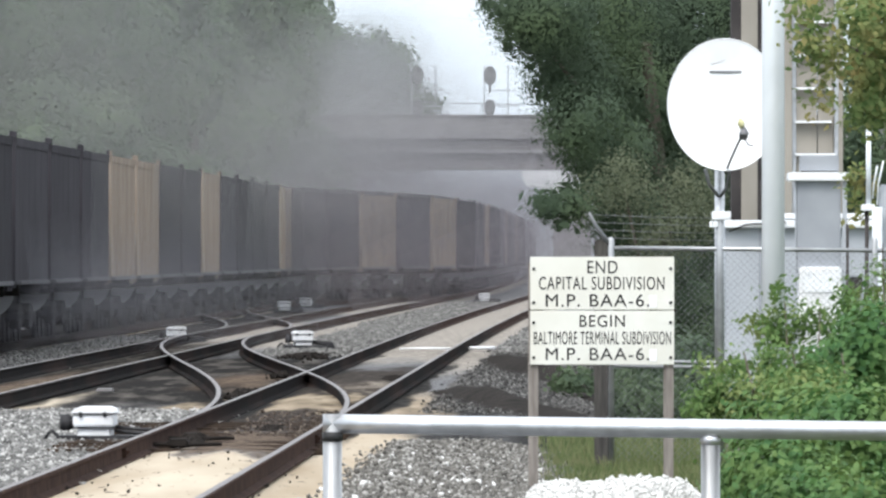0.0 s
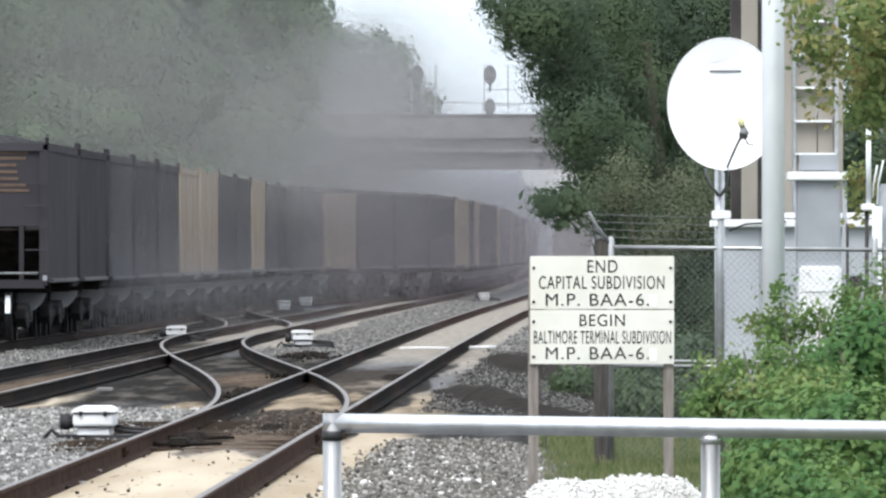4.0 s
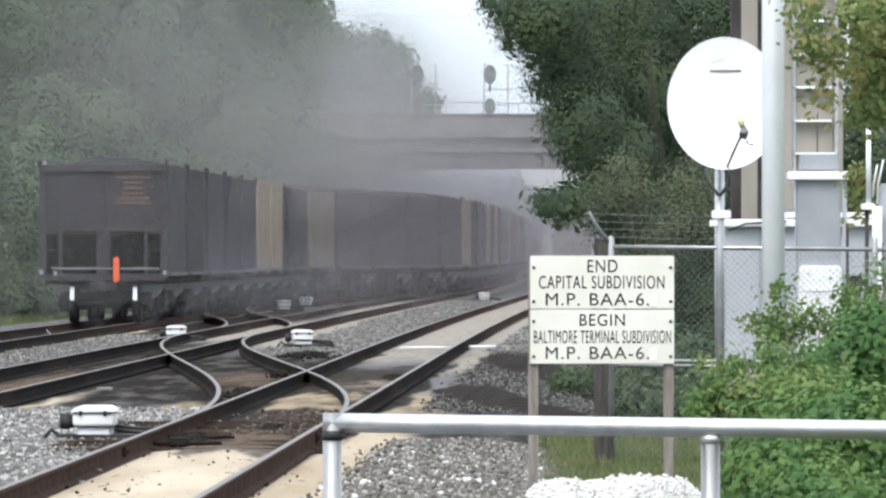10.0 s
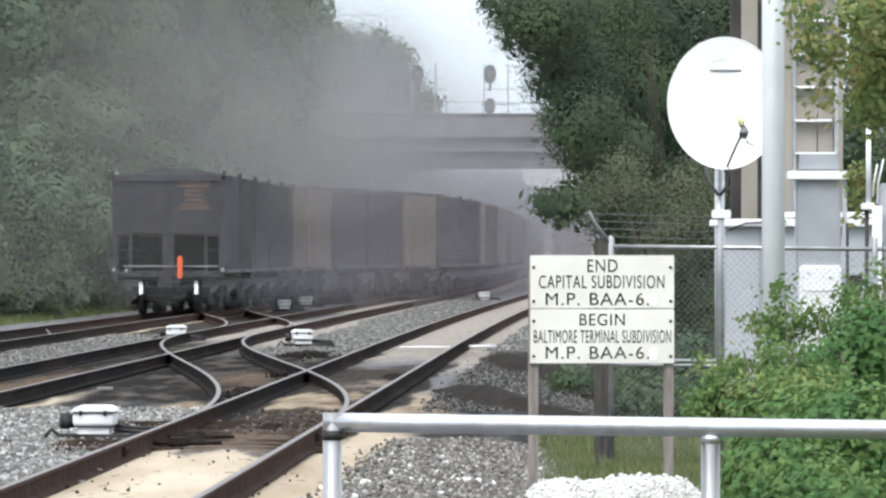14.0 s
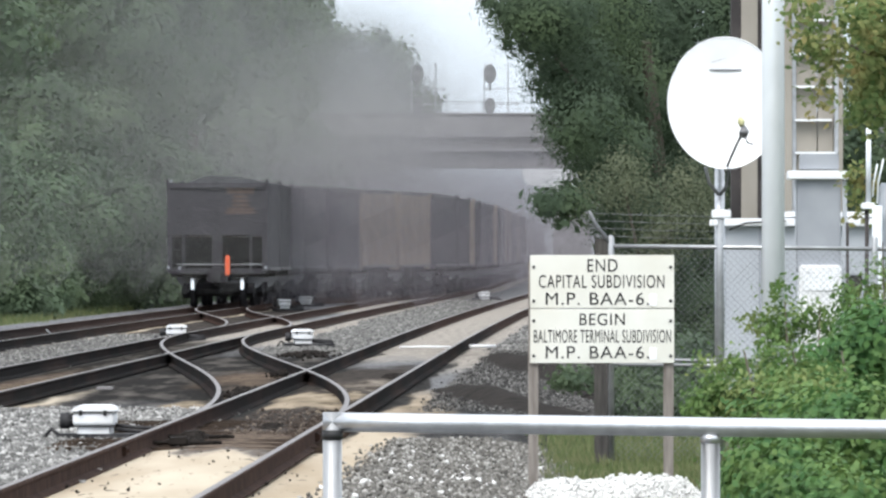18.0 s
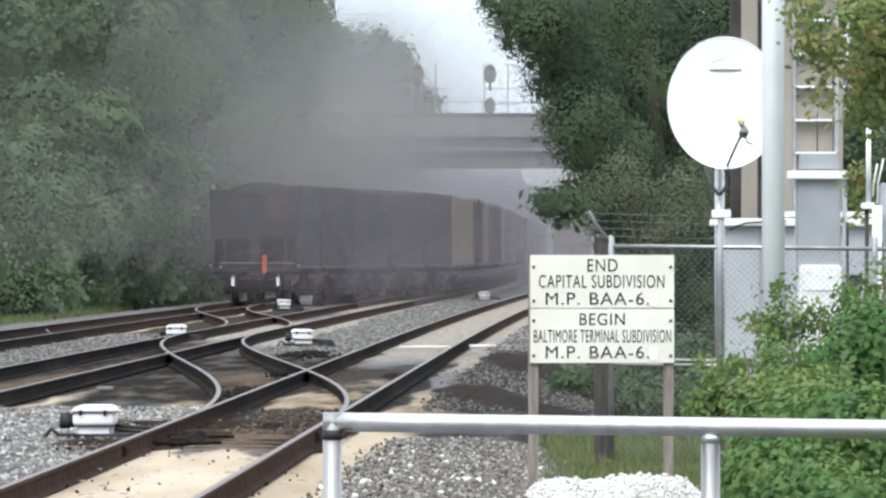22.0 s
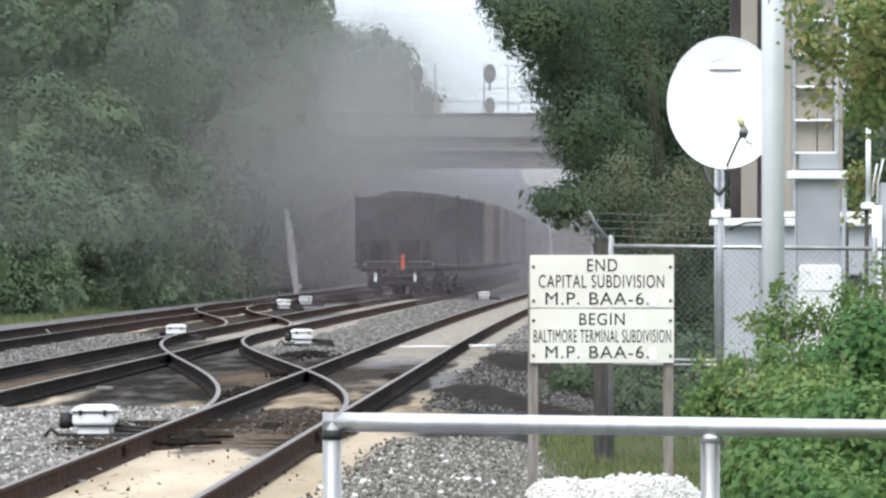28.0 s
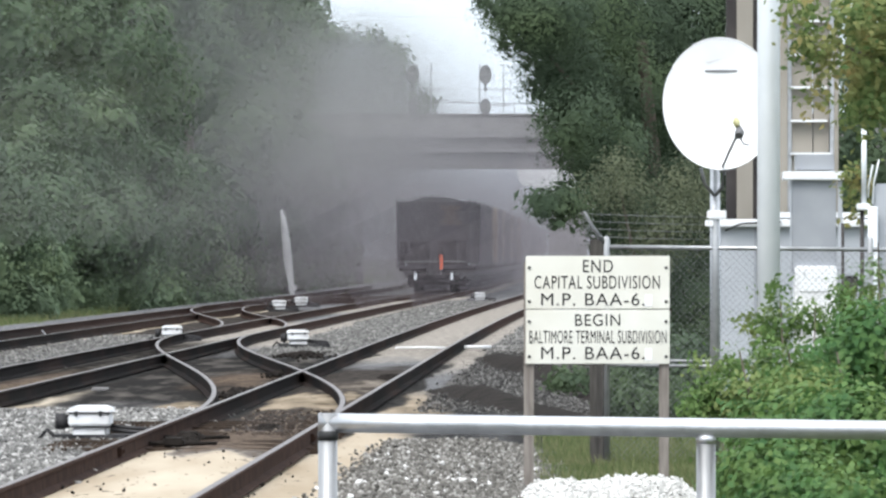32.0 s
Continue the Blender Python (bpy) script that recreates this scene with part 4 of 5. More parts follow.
part("top_flange", bm, M_WHITE, cabinet, "white top flange")
bm = bmesh.new()
box(bm, bx(1411), bx(1478), 0.02, 0.7, bz(303), bz(275), 0.01)
part("neck", bm, M_CABINET, cabinet)
bm = bmesh.new()
box(bm, bx(1484), bx(1492), 0.0, 0.1, bz(560), bz(322), 0.004)
box(bm, bx(1401), bx(1403), 0.0, 0.1, bz(560), bz(322))
part("edge_trim", bm, M_SHELTER, cabinet)
bm = bmesh.new()
box(bm, bx(1408), bx(1482), -0.1, 0.6, -0.6, bz(470), 0.015)
low = part("lower_box", bm, M_BOX, cabinet, "white lower box")
bm = bmesh.new()
box(bm, bx(1416), bx(1474), -0.112, -0.102, bz(515), bz(485), 0.003)
part("door_panel", bm, M_WHITE, low)
bm = bmesh.new()
tube(bm, [(bx(1425), -0.125, bz(484)), (bx(1425), -0.1, bz(484))], 0.014, 8)
part("latch", bm, M_GALV, low)

shelter = thing("equipment_shelter", "pale grey equipment shelter with a white roof edge", "shelter", at=(0, 147.0, 0))
S2 = 22451 / 147
bm = bmesh.new()
box(bm, (1284 - 784) / S2, (1560 - 784) / S2, 0, 4.0, -0.6, 1.68 - (400 - 446) / S2, 0.02)
part("wall", bm, M_SHELTER, shelter)
bm = bmesh.new()
box(bm, (1278 - 784) / S2, (1570 - 784) / S2, -0.1, 4.1, 1.68 - (402 - 446) / S2, 1.68 - (388 - 446) / S2, 0.012)
box(bm, (1388 - 784) / S2, (1570 - 784) / S2, -0.05, 4.0, 1.68 - (386 - 446) / S2, 1.68 - (376 - 446) / S2, 0.012)
part("roof_edge", bm, M_WHITE, shelter, "white roof edge")
for x in (1345, 1420, 1500):
    bm = bmesh.new()
    box(bm, (x - 784) / S2 - 0.012, (x - 784) / S2 + 0.012, -0.012, -0.002, -0.5, 1.68 - (404 - 446) / S2)
    part("panel_seam", bm, M_CABINET, shelter)
bm = bmesh.new()
tube(bm, [((1290 - 784) / S2, -0.13, 1.68 - (408 - 446) / S2), ((1320 - 784) / S2, -0.13, 1.68 - (396 - 446) / S2), ((1390 - 784) / S2, -0.13, 1.68 - (392 - 446) / S2)], 0.012, 6)
part("cable", bm, M_BLACK, shelter)

meter = thing("meter_box", "dark grey meter box on a pale stand", "meter box", at=(0, 137.6, 0))
bm = bmesh.new()
box(bm, bx(1491), bx(1514), 0, 0.15, bz(516), bz(488), 0.01)
part("box", bm, M_DARK, meter)
for z in (bz(486), bz(519)):
    bm = bmesh.new()
    box(bm, bx(1489), bx(1517), -0.02, 0.17, z - 0.012, z + 0.012, 0.003)
    part("shelf", bm, M_CABINET, meter)
bm = bmesh.new()
box(bm, bx(1500), bx(1506), 0.03, 0.1, -0.55, bz(518))
part("stand", bm, M_CABINET, meter)

# gate posts and pipes at the far right of the fence
gate = thing("gate_posts", "galvanised gate posts with clamps and bent pipes", "gate", at=(0, 122.0, 0))
S3 = 22451 / 122


def gx(x):
    return (x - 784) / S3


def gz(y):
    return 1.68 - (y - 446) / S3


for pts, r, n, m in (([(gx(1537), 0, gz(365)), (gx(1537), 0, gz(225))], 0.025, "slim_post", M_POLE), ([(gx(1534), 0.02, -0.55), (gx(1534), 0.02, gz(350))], 0.02, "dark_post", M_DARK),
                     ([(gx(1552), -0.1, -0.55), (gx(1552), -0.1, gz(365))], 0.05, "gate_post", M_POLE),
                     ([(gx(1544), -0.05, gz(350)), (gx(1546), -0.05, gz(325)), (gx(1552), -0.1, gz(292))], 0.009, "bent_pipe", M_POLE),
                     ([(gx(1552), -0.05, gz(362)), (gx(1554), -0.05, gz(325)), (gx(1563), -0.1, gz(283))], 0.009, "bent_pipe", M_POLE),
                     ([(gx(1500), 0.1, -0.55), (gx(1500), 0.1, gz(395))], 0.015, "dark_post", M_DARK)):
    bm = bmesh.new()
    tube(bm, pts, r, 12)
    part(n, bm, m, gate)
bm = bmesh.new()
box(bm, gx(1524), gx(1548), -0.06, 0.06, gz(372), gz(360), 0.01)
part("clamp", bm, M_WHITE, gate)
bm = bmesh.new()
box(bm, gx(1555), gx(1640), 0.0, 0.06, -0.5, gz(325), 0.02)
part("gate_leaf", bm, M_SHELTER, gate)

# ---- road bridge over the tracks ----
bridge = thing("road_bridge", "sooty concrete road bridge across the tracks", "bridge", at=(0, 770.0, 0))
for name, m, y0, y1, z0, z1 in (("girder", M_GIRDER, 0.5, 1.1, 6.7, 7.75), ("ledge", M_CONCRETE, 0.1, 1.3, 7.75, 7.95), ("fascia", M_GIRDER, 0.35, 1.0, 7.95, 8.6),
                                ("cornice", M_CONCRETE, 0.0, 1.2, 8.6, 8.85), ("parapet", M_CONCRETE, 0.25, 0.6, 8.85, 9.95), ("coping", M_CONCRETE, 0.15, 0.7, 9.95, 10.08), ("deck", M_CONCRETE, 1.1, 13.0, 7.6, 8.5)):
    bm = bmesh.new()
    box(bm, -45, 45, y0, y1, z0, z1, 0.03)
    part(name, bm, m, bridge)
for x in (-9.5, 24.0):
    bm = bmesh.new()
    box(bm, x - 3, x + 3, 0.6, 12.5, -0.6, 6.7, 0.05)
    part("abutment", bm, M_CONCRETE, bridge)
for i in range(6):
    x = 0.2 + i * 2.2
    bm = bmesh.new()
    box(bm, x - 0.015, x + 0.015, 0.36, 0.42, 10.08, 10.75)
    part("fence_post", bm, M_WIRE, bridge)
for z in (10.72,):
    bm = bmesh.new()
    tube(bm, [(-2.0, 0.39, z + 0.1), (6, 0.39, z - 0.05), (14, 0.39, z)], 0.022, 6)
    part("fence_rail", bm, M_WIRE, bridge)
# Pale block and pier added to stand in for a bright patch under the girder.
bm = bmesh.new()
prism(bm, ((4.75, 6.69), (9.5, 6.69), (9.5, 5.2), (6.6, 5.3), (5.9, 5.6), (5.1, 5.75), (4.85, 6.1)), 0.2, 2.0)
part("pier_cap", bm, M_PALE_BLOCK, bridge, "pale block added for a bright patch below the girder")
bm = bmesh.new()
box(bm, 6.7, 9.0, 0.5, 1.7, -0.6, 5.25, 0.05)
part("pier", bm, M_CONCRETE, bridge)
for z in (16.0,):
    bm = bmesh.new()
    tube(bm, [(-20, 6.0, z + 0.5), (2, 6.0, z), (24, 6.0, z + 0.6)], 0.006, 5)
    part("overhead_wire", bm, M_WIRE, bridge, "thin wire strung above the bridge")


def signal_mast(x, label):
    t = thing("signal_mast", label, "railway signal", "signals above the bridge", (x, 770.42, 0))
    for dx, top in ((-0.35, 13.1), (1.1, 13.1)):
        bm = bmesh.new()
        box(bm, dx - 0.04, dx + 0.04, -0.04, 0.04, 10.08, top)
        part("upright", bm, M_GALV, t)
    for z in (10.6, 11.55):
        bm = bmesh.new()
        box(bm, -0.4, 1.7, -0.05, 0.05, z - 0.03, z + 0.03)
        part("crossbar", bm, M_GALV, t)
    for z, k in ((12.45, 0.58), (10.5, 0.5)):
        bm = bmesh.new()
        tube(bm, [(0, -0.35, z), (0, -0.30, z), (0, -0.05, z)], [k * 0.62, k * 0.66, k * 0.62], 20)
        for v in bm.verts:
            v.co.z = z + (v.co.z - z) * 1.55
        part("signal_head", bm, M_SIGNAL, t, "oval signal head, haze put into its grey")
        bm = bmesh.new()
        box(bm, -0.06, 0.06, -0.1, 0.1, z - k - 0.45, z - k)
        part("bracket", bm, M_SIGNAL, t)
    return t


signal_mast(2.85, "dark railway signal heads on a pale frame")
signal_mast(-1.55, "dark railway signal heads beside the trees")
# ---- pale pole stub by the trees ----
bm = bmesh.new()
tube(bm, [(-6.25, 545, -0.55), (-6.3, 545, 0.1), (-6.48, 545, 1.5), (-6.6, 545, 2.7), (-6.72, 545, 3.5)], [0.12, 0.11, 0.19, 0.15, 0.07], 12)
tagged(part("pole_stub", bm, M_PALE_BLOCK), "pale leaning weathered pole stub beside the trees", "pole")


# ---- trees ----
def crown_points(rng, lobes, n, clump, shell=0.55, facing=1.5):
    """Leaf places: clumps near the surface of several lobes."""
    vol = np.array([l[3] * l[4] * l[5] for l in lobes]) ** 0.67
    pick = rng.choice(len(lobes), size=n // 14, p=vol / vol.sum())
    L = np.array(lobes)[pick]
    d = rng.normal(size=(len(pick), 3))
    d /= np.linalg.norm(d, axis=1)[:, None]
    r = rng.uniform(shell, 1.05, size=(len(pick), 1)) ** 0.7
    c = L[:, :3] + d * L[:, 3:6] * r
    pts = np.repeat(c, 14, axis=0) + rng.normal(size=(len(pick) * 14, 3)) * clump
    return pts, np.repeat(d, 14, axis=0) * facing


def blades(rng, placed, leaf, up=0.5, slim=0.6):
    return leaves(rng, placed[0], leaf, up, slim, placed[1])


def tree_variant(seed, height, radius, n, leaf, material, low=0.12, label="", squash=1.0):
    rng = np.random.default_rng(seed)
    t = thing("tree", label, "tree", "trees")
    bm = bmesh.new()
    lean = rng.uniform(-0.05, 0.05, 2)
    pts = [(lean[0] * z, lean[1] * z, z) for z in np.linspace(-0.6, height * 0.8, 7)]
    tube(bm, pts, [height * 0.022 * (1.15 - 0.14 * i) for i in range(7)], 9)
    part("trunk", bm, M_BARK, t)
    lobes = []
    for k in range(15):
        a = rng.uniform(0, 6.28)
        z = height * rng.uniform(low + 0.06, 0.9)
        spread = radius * (1 - 0.55 * max(0, z / height - 0.45) / 0.55) * rng.uniform(0.35, 0.8)
        q = radius * rng.uniform(0.28, 0.46)
        lobes.append((math.cos(a) * spread, math.sin(a) * spread * squash, z, q, q * squash, q * rng.uniform(0.75, 1.15)))
        if k < 8:
            bm = bmesh.new()
            z0 = max(0.6, z * 0.6)
            tube(bm, [(lean[0] * z0, lean[1] * z0, z0), (math.cos(a) * spread * 0.5, math.sin(a) * spread * 0.5, z * 0.85), (math.cos(a) * spread, math.sin(a) * spread, z)],
                 [height * 0.011, height * 0.007, height * 0.003], 6)
            part("limb", bm, M_BARK, t)
    lobes.append((0, 0, height * 0.85, radius * 0.4, radius * 0.4, radius * 0.5))
    core = [(x, y, z, p * 0.9, q * 0.9, r * 0.9) for x, y, z, p, q, r in lobes]
    fill = blades(rng, crown_points(rng, core, n // 5, 0.15, 0.97, 3.0), leaf * 2.2)
    shared("crown", quads_mesh("crown", np.concatenate([blades(rng, crown_points(rng, lobes, n, max(leaf * 1.5, 0.22), 0.85, 1.9), leaf), fill]), material), t)
    return t


FORMS = ((15, 4.6), (17, 5.0), (13, 4.4), (19, 5.5))
variants = [tree_variant(11 + i, h, r, 42000, 0.088, L_FAR, 0.02, "tall deciduous tree in full dark green leaf") for i, (h, r) in enumerate(FORMS)]
far_variants = [tree_variant(11 + i, h, r, 16000, 0.15, L_FAR, 0.02, "tall deciduous tree in full dark green leaf") for i, (h, r) in enumerate(FORMS)]
shrubs = [tree_variant(31 + i, h, r, 10000, 0.08, L_FAR, 0.0, "bushy green shrub at the edge of the wood") for i, (h, r) in enumerate(((5.0, 2.6), (3.6, 2.4)))]
spots = []
rng = np.random.default_rng(77)
for i in range(22):
    y = 345 + i * 16 + rng.uniform(-4, 4)
    edge = -15.4 + (min(y, 560) - 345) * 0.034
    spots.append((2 * (y > 490), edge - 3.2 + rng.uniform(-0.8, 0.8), y, i % 4))
    if i % 2:
        spots.append((2, edge - 8.5 + rng.uniform(-1, 1), y + 9, (i + 2) % 4))
for i in range(34):
    y = 350 + i * 9.5 + rng.uniform(-3, 3)
    spots.append((1, -15.0 + (min(y, 470) - 345) * 0.034 + rng.uniform(-0.7, 0.4), y, i % 2))
for x, y, v in ((-9.0, 866, 1), (-11, 872, 3), (-15, 875, 1), (-20, 880, 0), (17, 900, 2), (23, 905, 0), (31, 900, 1)):
    spots.append((2, x, y, v))
spots += [(2, -8.4, 690, 2), (2, -7.6, 738, 0)]
used = set()
for kind, x, y, v in spots:
    base = (variants, shrubs, far_variants)[kind][v]
    k = {690: 0.70, 738: 0.64}.get(y) or (rng.uniform(0.85, 1.15) if y < 850 else 1.05)
    m = pose(x, y, -0.5, 0, 0, rng.uniform(0, 360)) @ Matrix.Diagonal((k, k, k, 1))
    if (kind, v) in used:
        copy_thing(base, m)
    else:
        used.add((kind, v))
        base.matrix_basis = m


# ---- the dark tree behind the fence, the yellowing tree and the bush ----
def leafy(name, label, category, lobes, n, leaf, material, seed, stems, clump=None, slim=0.6, up=0.5, shell=0.55, facing=1.5, fill=0):
    rng = np.random.default_rng(seed)
    t = thing(name, label, category)
    for pts, r in stems:
        bm = bmesh.new()
        tube(bm, pts, r, 7)
        part("stem", bm, M_BARK, t)
    if fill:
        core = [(x, y + q * 0.6, z, p * 0.8, q * 0.5, r * 0.8) for x, y, z, p, q, r in lobes]
        shared("inner_foliage", quads_mesh("inner_foliage", blades(rng, crown_points(rng, core, fill, 0.15, 0.3, facing), leaf * 3.5), material), t)
    shared("foliage", quads_mesh("foliage", blades(rng, crown_points(rng, lobes, n, clump or leaf * 2, shell, facing), leaf, up, slim), material), t)
    return t


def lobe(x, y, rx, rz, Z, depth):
    """A lobe placed to fit the camera's view: picture point and radii in pixels, scaled at distance Z."""
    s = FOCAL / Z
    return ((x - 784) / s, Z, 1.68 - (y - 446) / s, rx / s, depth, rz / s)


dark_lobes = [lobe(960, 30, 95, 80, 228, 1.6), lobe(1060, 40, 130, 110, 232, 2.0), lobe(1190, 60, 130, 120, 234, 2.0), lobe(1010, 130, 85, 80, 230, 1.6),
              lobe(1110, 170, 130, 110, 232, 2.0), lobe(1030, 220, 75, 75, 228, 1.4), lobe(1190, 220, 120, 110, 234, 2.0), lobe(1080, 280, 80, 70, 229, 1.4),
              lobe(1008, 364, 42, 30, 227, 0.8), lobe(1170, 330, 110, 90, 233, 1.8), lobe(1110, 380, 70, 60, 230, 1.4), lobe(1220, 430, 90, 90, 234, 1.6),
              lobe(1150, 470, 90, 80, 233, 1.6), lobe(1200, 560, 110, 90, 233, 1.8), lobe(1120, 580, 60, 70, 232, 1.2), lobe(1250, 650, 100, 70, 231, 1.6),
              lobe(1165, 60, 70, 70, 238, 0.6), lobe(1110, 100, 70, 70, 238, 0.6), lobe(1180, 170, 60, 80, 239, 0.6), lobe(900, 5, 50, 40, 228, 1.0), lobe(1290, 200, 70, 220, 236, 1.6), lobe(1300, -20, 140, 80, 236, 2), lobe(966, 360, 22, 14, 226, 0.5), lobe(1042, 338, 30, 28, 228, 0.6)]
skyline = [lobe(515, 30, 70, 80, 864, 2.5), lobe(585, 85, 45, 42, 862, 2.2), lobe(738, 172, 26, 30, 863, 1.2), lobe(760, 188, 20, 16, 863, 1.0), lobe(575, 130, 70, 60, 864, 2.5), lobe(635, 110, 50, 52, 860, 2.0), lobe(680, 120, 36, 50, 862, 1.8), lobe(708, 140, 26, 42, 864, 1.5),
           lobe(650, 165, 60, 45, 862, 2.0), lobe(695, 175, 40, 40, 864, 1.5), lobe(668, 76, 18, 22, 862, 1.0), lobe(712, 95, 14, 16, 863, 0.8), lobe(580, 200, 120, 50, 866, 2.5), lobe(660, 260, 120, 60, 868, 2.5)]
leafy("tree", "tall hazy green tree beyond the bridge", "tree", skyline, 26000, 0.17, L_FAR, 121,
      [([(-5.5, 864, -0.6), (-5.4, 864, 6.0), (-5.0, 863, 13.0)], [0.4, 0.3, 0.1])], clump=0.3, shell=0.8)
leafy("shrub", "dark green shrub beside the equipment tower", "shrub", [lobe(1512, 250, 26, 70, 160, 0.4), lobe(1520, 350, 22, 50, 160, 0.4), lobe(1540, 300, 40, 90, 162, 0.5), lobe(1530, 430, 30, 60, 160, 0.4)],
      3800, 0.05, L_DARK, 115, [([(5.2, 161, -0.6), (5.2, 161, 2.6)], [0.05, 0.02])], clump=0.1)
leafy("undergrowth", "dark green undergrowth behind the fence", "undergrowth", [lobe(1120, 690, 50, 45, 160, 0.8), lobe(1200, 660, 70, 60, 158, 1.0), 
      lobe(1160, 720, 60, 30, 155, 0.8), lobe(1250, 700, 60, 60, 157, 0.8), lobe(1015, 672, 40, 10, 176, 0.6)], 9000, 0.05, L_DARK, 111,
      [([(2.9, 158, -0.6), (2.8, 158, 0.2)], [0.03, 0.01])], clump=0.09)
leafy("tree", "dense dark green tree behind the chain-link fence", "tree", dark_lobes, 190000, 0.030, L_DARK, 101,
      [([(4.1, 232, -0.6), (4.0, 232, 2.5), (3.7, 231, 5.5)], [0.22, 0.18, 0.1]), ([(4.0, 232, 2.5), (2.9, 230, 4.2), (2.0, 229, 5.2)], [0.1, 0.07, 0.03]),
       ([(4.0, 232, 2.0), (3.0, 230, 2.6), (2.1, 228, 2.7)], [0.07, 0.045, 0.02])], clump=0.12, shell=0.75, facing=3.0, fill=16000)
# Extra layer of the dark tree, lightened for haze showing through gaps.
L_OLIVE = leaf_mat("thin_olive_leaves", (0.095, 0.114, 0.075), (0.14, 0.16, 0.10), (0.18, 0.195, 0.125), 1.2, 0.4)
leafy("vine", "thin olive green foliage added at the dark tree's lower side", "vine", [lobe(1120, 345, 60, 38, 224, 0.6), lobe(1190, 400, 80, 50, 224, 0.6), lobe(1100, 300, 35, 35, 223, 0.4), lobe(1230, 340, 60, 60, 225, 0.6),
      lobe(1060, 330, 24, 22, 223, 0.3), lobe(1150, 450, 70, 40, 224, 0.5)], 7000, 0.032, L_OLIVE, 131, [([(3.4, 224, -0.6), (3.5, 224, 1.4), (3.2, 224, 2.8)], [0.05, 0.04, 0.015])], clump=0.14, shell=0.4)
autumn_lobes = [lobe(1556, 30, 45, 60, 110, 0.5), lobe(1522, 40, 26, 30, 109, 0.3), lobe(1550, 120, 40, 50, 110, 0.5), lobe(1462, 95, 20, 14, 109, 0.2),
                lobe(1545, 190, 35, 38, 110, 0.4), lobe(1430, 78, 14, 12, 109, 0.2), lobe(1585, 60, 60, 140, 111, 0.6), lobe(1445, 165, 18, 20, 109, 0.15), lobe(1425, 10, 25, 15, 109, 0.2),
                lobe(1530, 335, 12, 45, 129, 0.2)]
leafy("tree", "tree with yellowing and green leaves beside the pole", "tree", autumn_lobes, 6200, 0.040, L_AUTUMN, 103,
      [([(4.6, 111, -0.6), (4.5, 111, 2.0), (4.2, 110.5, 4.5)], [0.1, 0.08, 0.04]), ([(4.4, 110.6, 2.9), (3.9, 110, 3.3), (3.4, 109.3, 3.5)], [0.03, 0.02, 0.008])], clump=0.09)
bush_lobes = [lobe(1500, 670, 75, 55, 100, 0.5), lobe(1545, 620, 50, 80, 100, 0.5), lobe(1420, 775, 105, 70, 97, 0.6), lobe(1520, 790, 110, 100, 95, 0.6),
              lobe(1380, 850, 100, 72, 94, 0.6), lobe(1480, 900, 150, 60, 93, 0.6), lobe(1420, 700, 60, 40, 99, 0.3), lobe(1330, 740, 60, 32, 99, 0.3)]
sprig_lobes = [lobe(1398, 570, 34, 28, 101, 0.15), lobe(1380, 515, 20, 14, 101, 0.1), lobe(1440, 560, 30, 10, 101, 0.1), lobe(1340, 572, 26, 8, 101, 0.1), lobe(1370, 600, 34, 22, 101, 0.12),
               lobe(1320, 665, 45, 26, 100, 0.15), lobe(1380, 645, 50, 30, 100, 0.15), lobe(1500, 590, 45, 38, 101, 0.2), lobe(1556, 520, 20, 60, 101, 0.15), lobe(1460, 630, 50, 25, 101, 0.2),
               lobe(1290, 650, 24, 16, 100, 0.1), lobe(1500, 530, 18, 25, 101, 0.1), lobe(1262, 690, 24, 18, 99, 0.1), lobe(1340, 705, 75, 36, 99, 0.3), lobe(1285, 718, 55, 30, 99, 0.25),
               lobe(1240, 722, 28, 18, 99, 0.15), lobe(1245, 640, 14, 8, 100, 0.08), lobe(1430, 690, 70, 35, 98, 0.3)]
leafy("bush", "thin yellowish leafy sprigs rising out of the bush", "bush", sprig_lobes, 7000, 0.031, L_SPRIG, 106,
      [([(x0, 100, 0.3), (x1, 101, z)], [0.012, 0.005]) for x0, x1, z in ((2.75, 2.72, 1.3), (2.95, 3.0, 1.25), (3.3, 3.25, 1.2), (3.5, 3.5, 1.75))], clump=0.06, slim=0.42)
leafy("bush", "leafy fresh green bush in front of the fence", "bush", bush_lobes, 21000, 0.036, L_BUSH, 105,
      [([(2.6 + k * 0.35, 98.5, -0.6), (2.5 + k * 0.36, 98.7, 0.2), (2.35 + k * 0.38, 99, 0.9)], [0.02, 0.015, 0.006]) for k in range(5)], clump=0.09, slim=0.65)

# ---- grass, stones and the white stone heap ----
rng = np.random.default_rng(9)


def grass(name, label, n, xs, ys, height, z):
    p = np.stack([rng.uniform(*xs, n), rng.uniform(*ys, n), np.full(n, z)], axis=1)
    a = rng.uniform(0, 6.28, n)
    d = np.stack([np.cos(a), np.sin(a), np.zeros(n)], axis=1) * 0.008 * (1 + 10 * height / 0.5 * 0.2)
    h = height * rng.uniform(0.4, 1.2, n)[:, None]
    tip = p + np.concatenate([rng.normal(size=(n, 2)) * 0.3, np.ones((n, 1))], axis=1) * h
    q = np.stack([p - d, p + d, tip + d * 0.2, tip - d * 0.2], axis=1)
    return tagged(new(name, quads_mesh(name, q, L_GRASS)), label, "grass", kind="stuff")


grass("grass", "rough green grass under the sign and fence", 12000, (0.85, 2.6), (104, 123), 0.22, -0.5)
grass("grass", "pale green grass behind the sign posts", 9000, (0.95, 2.8), (118, 140), 0.26, -0.5)
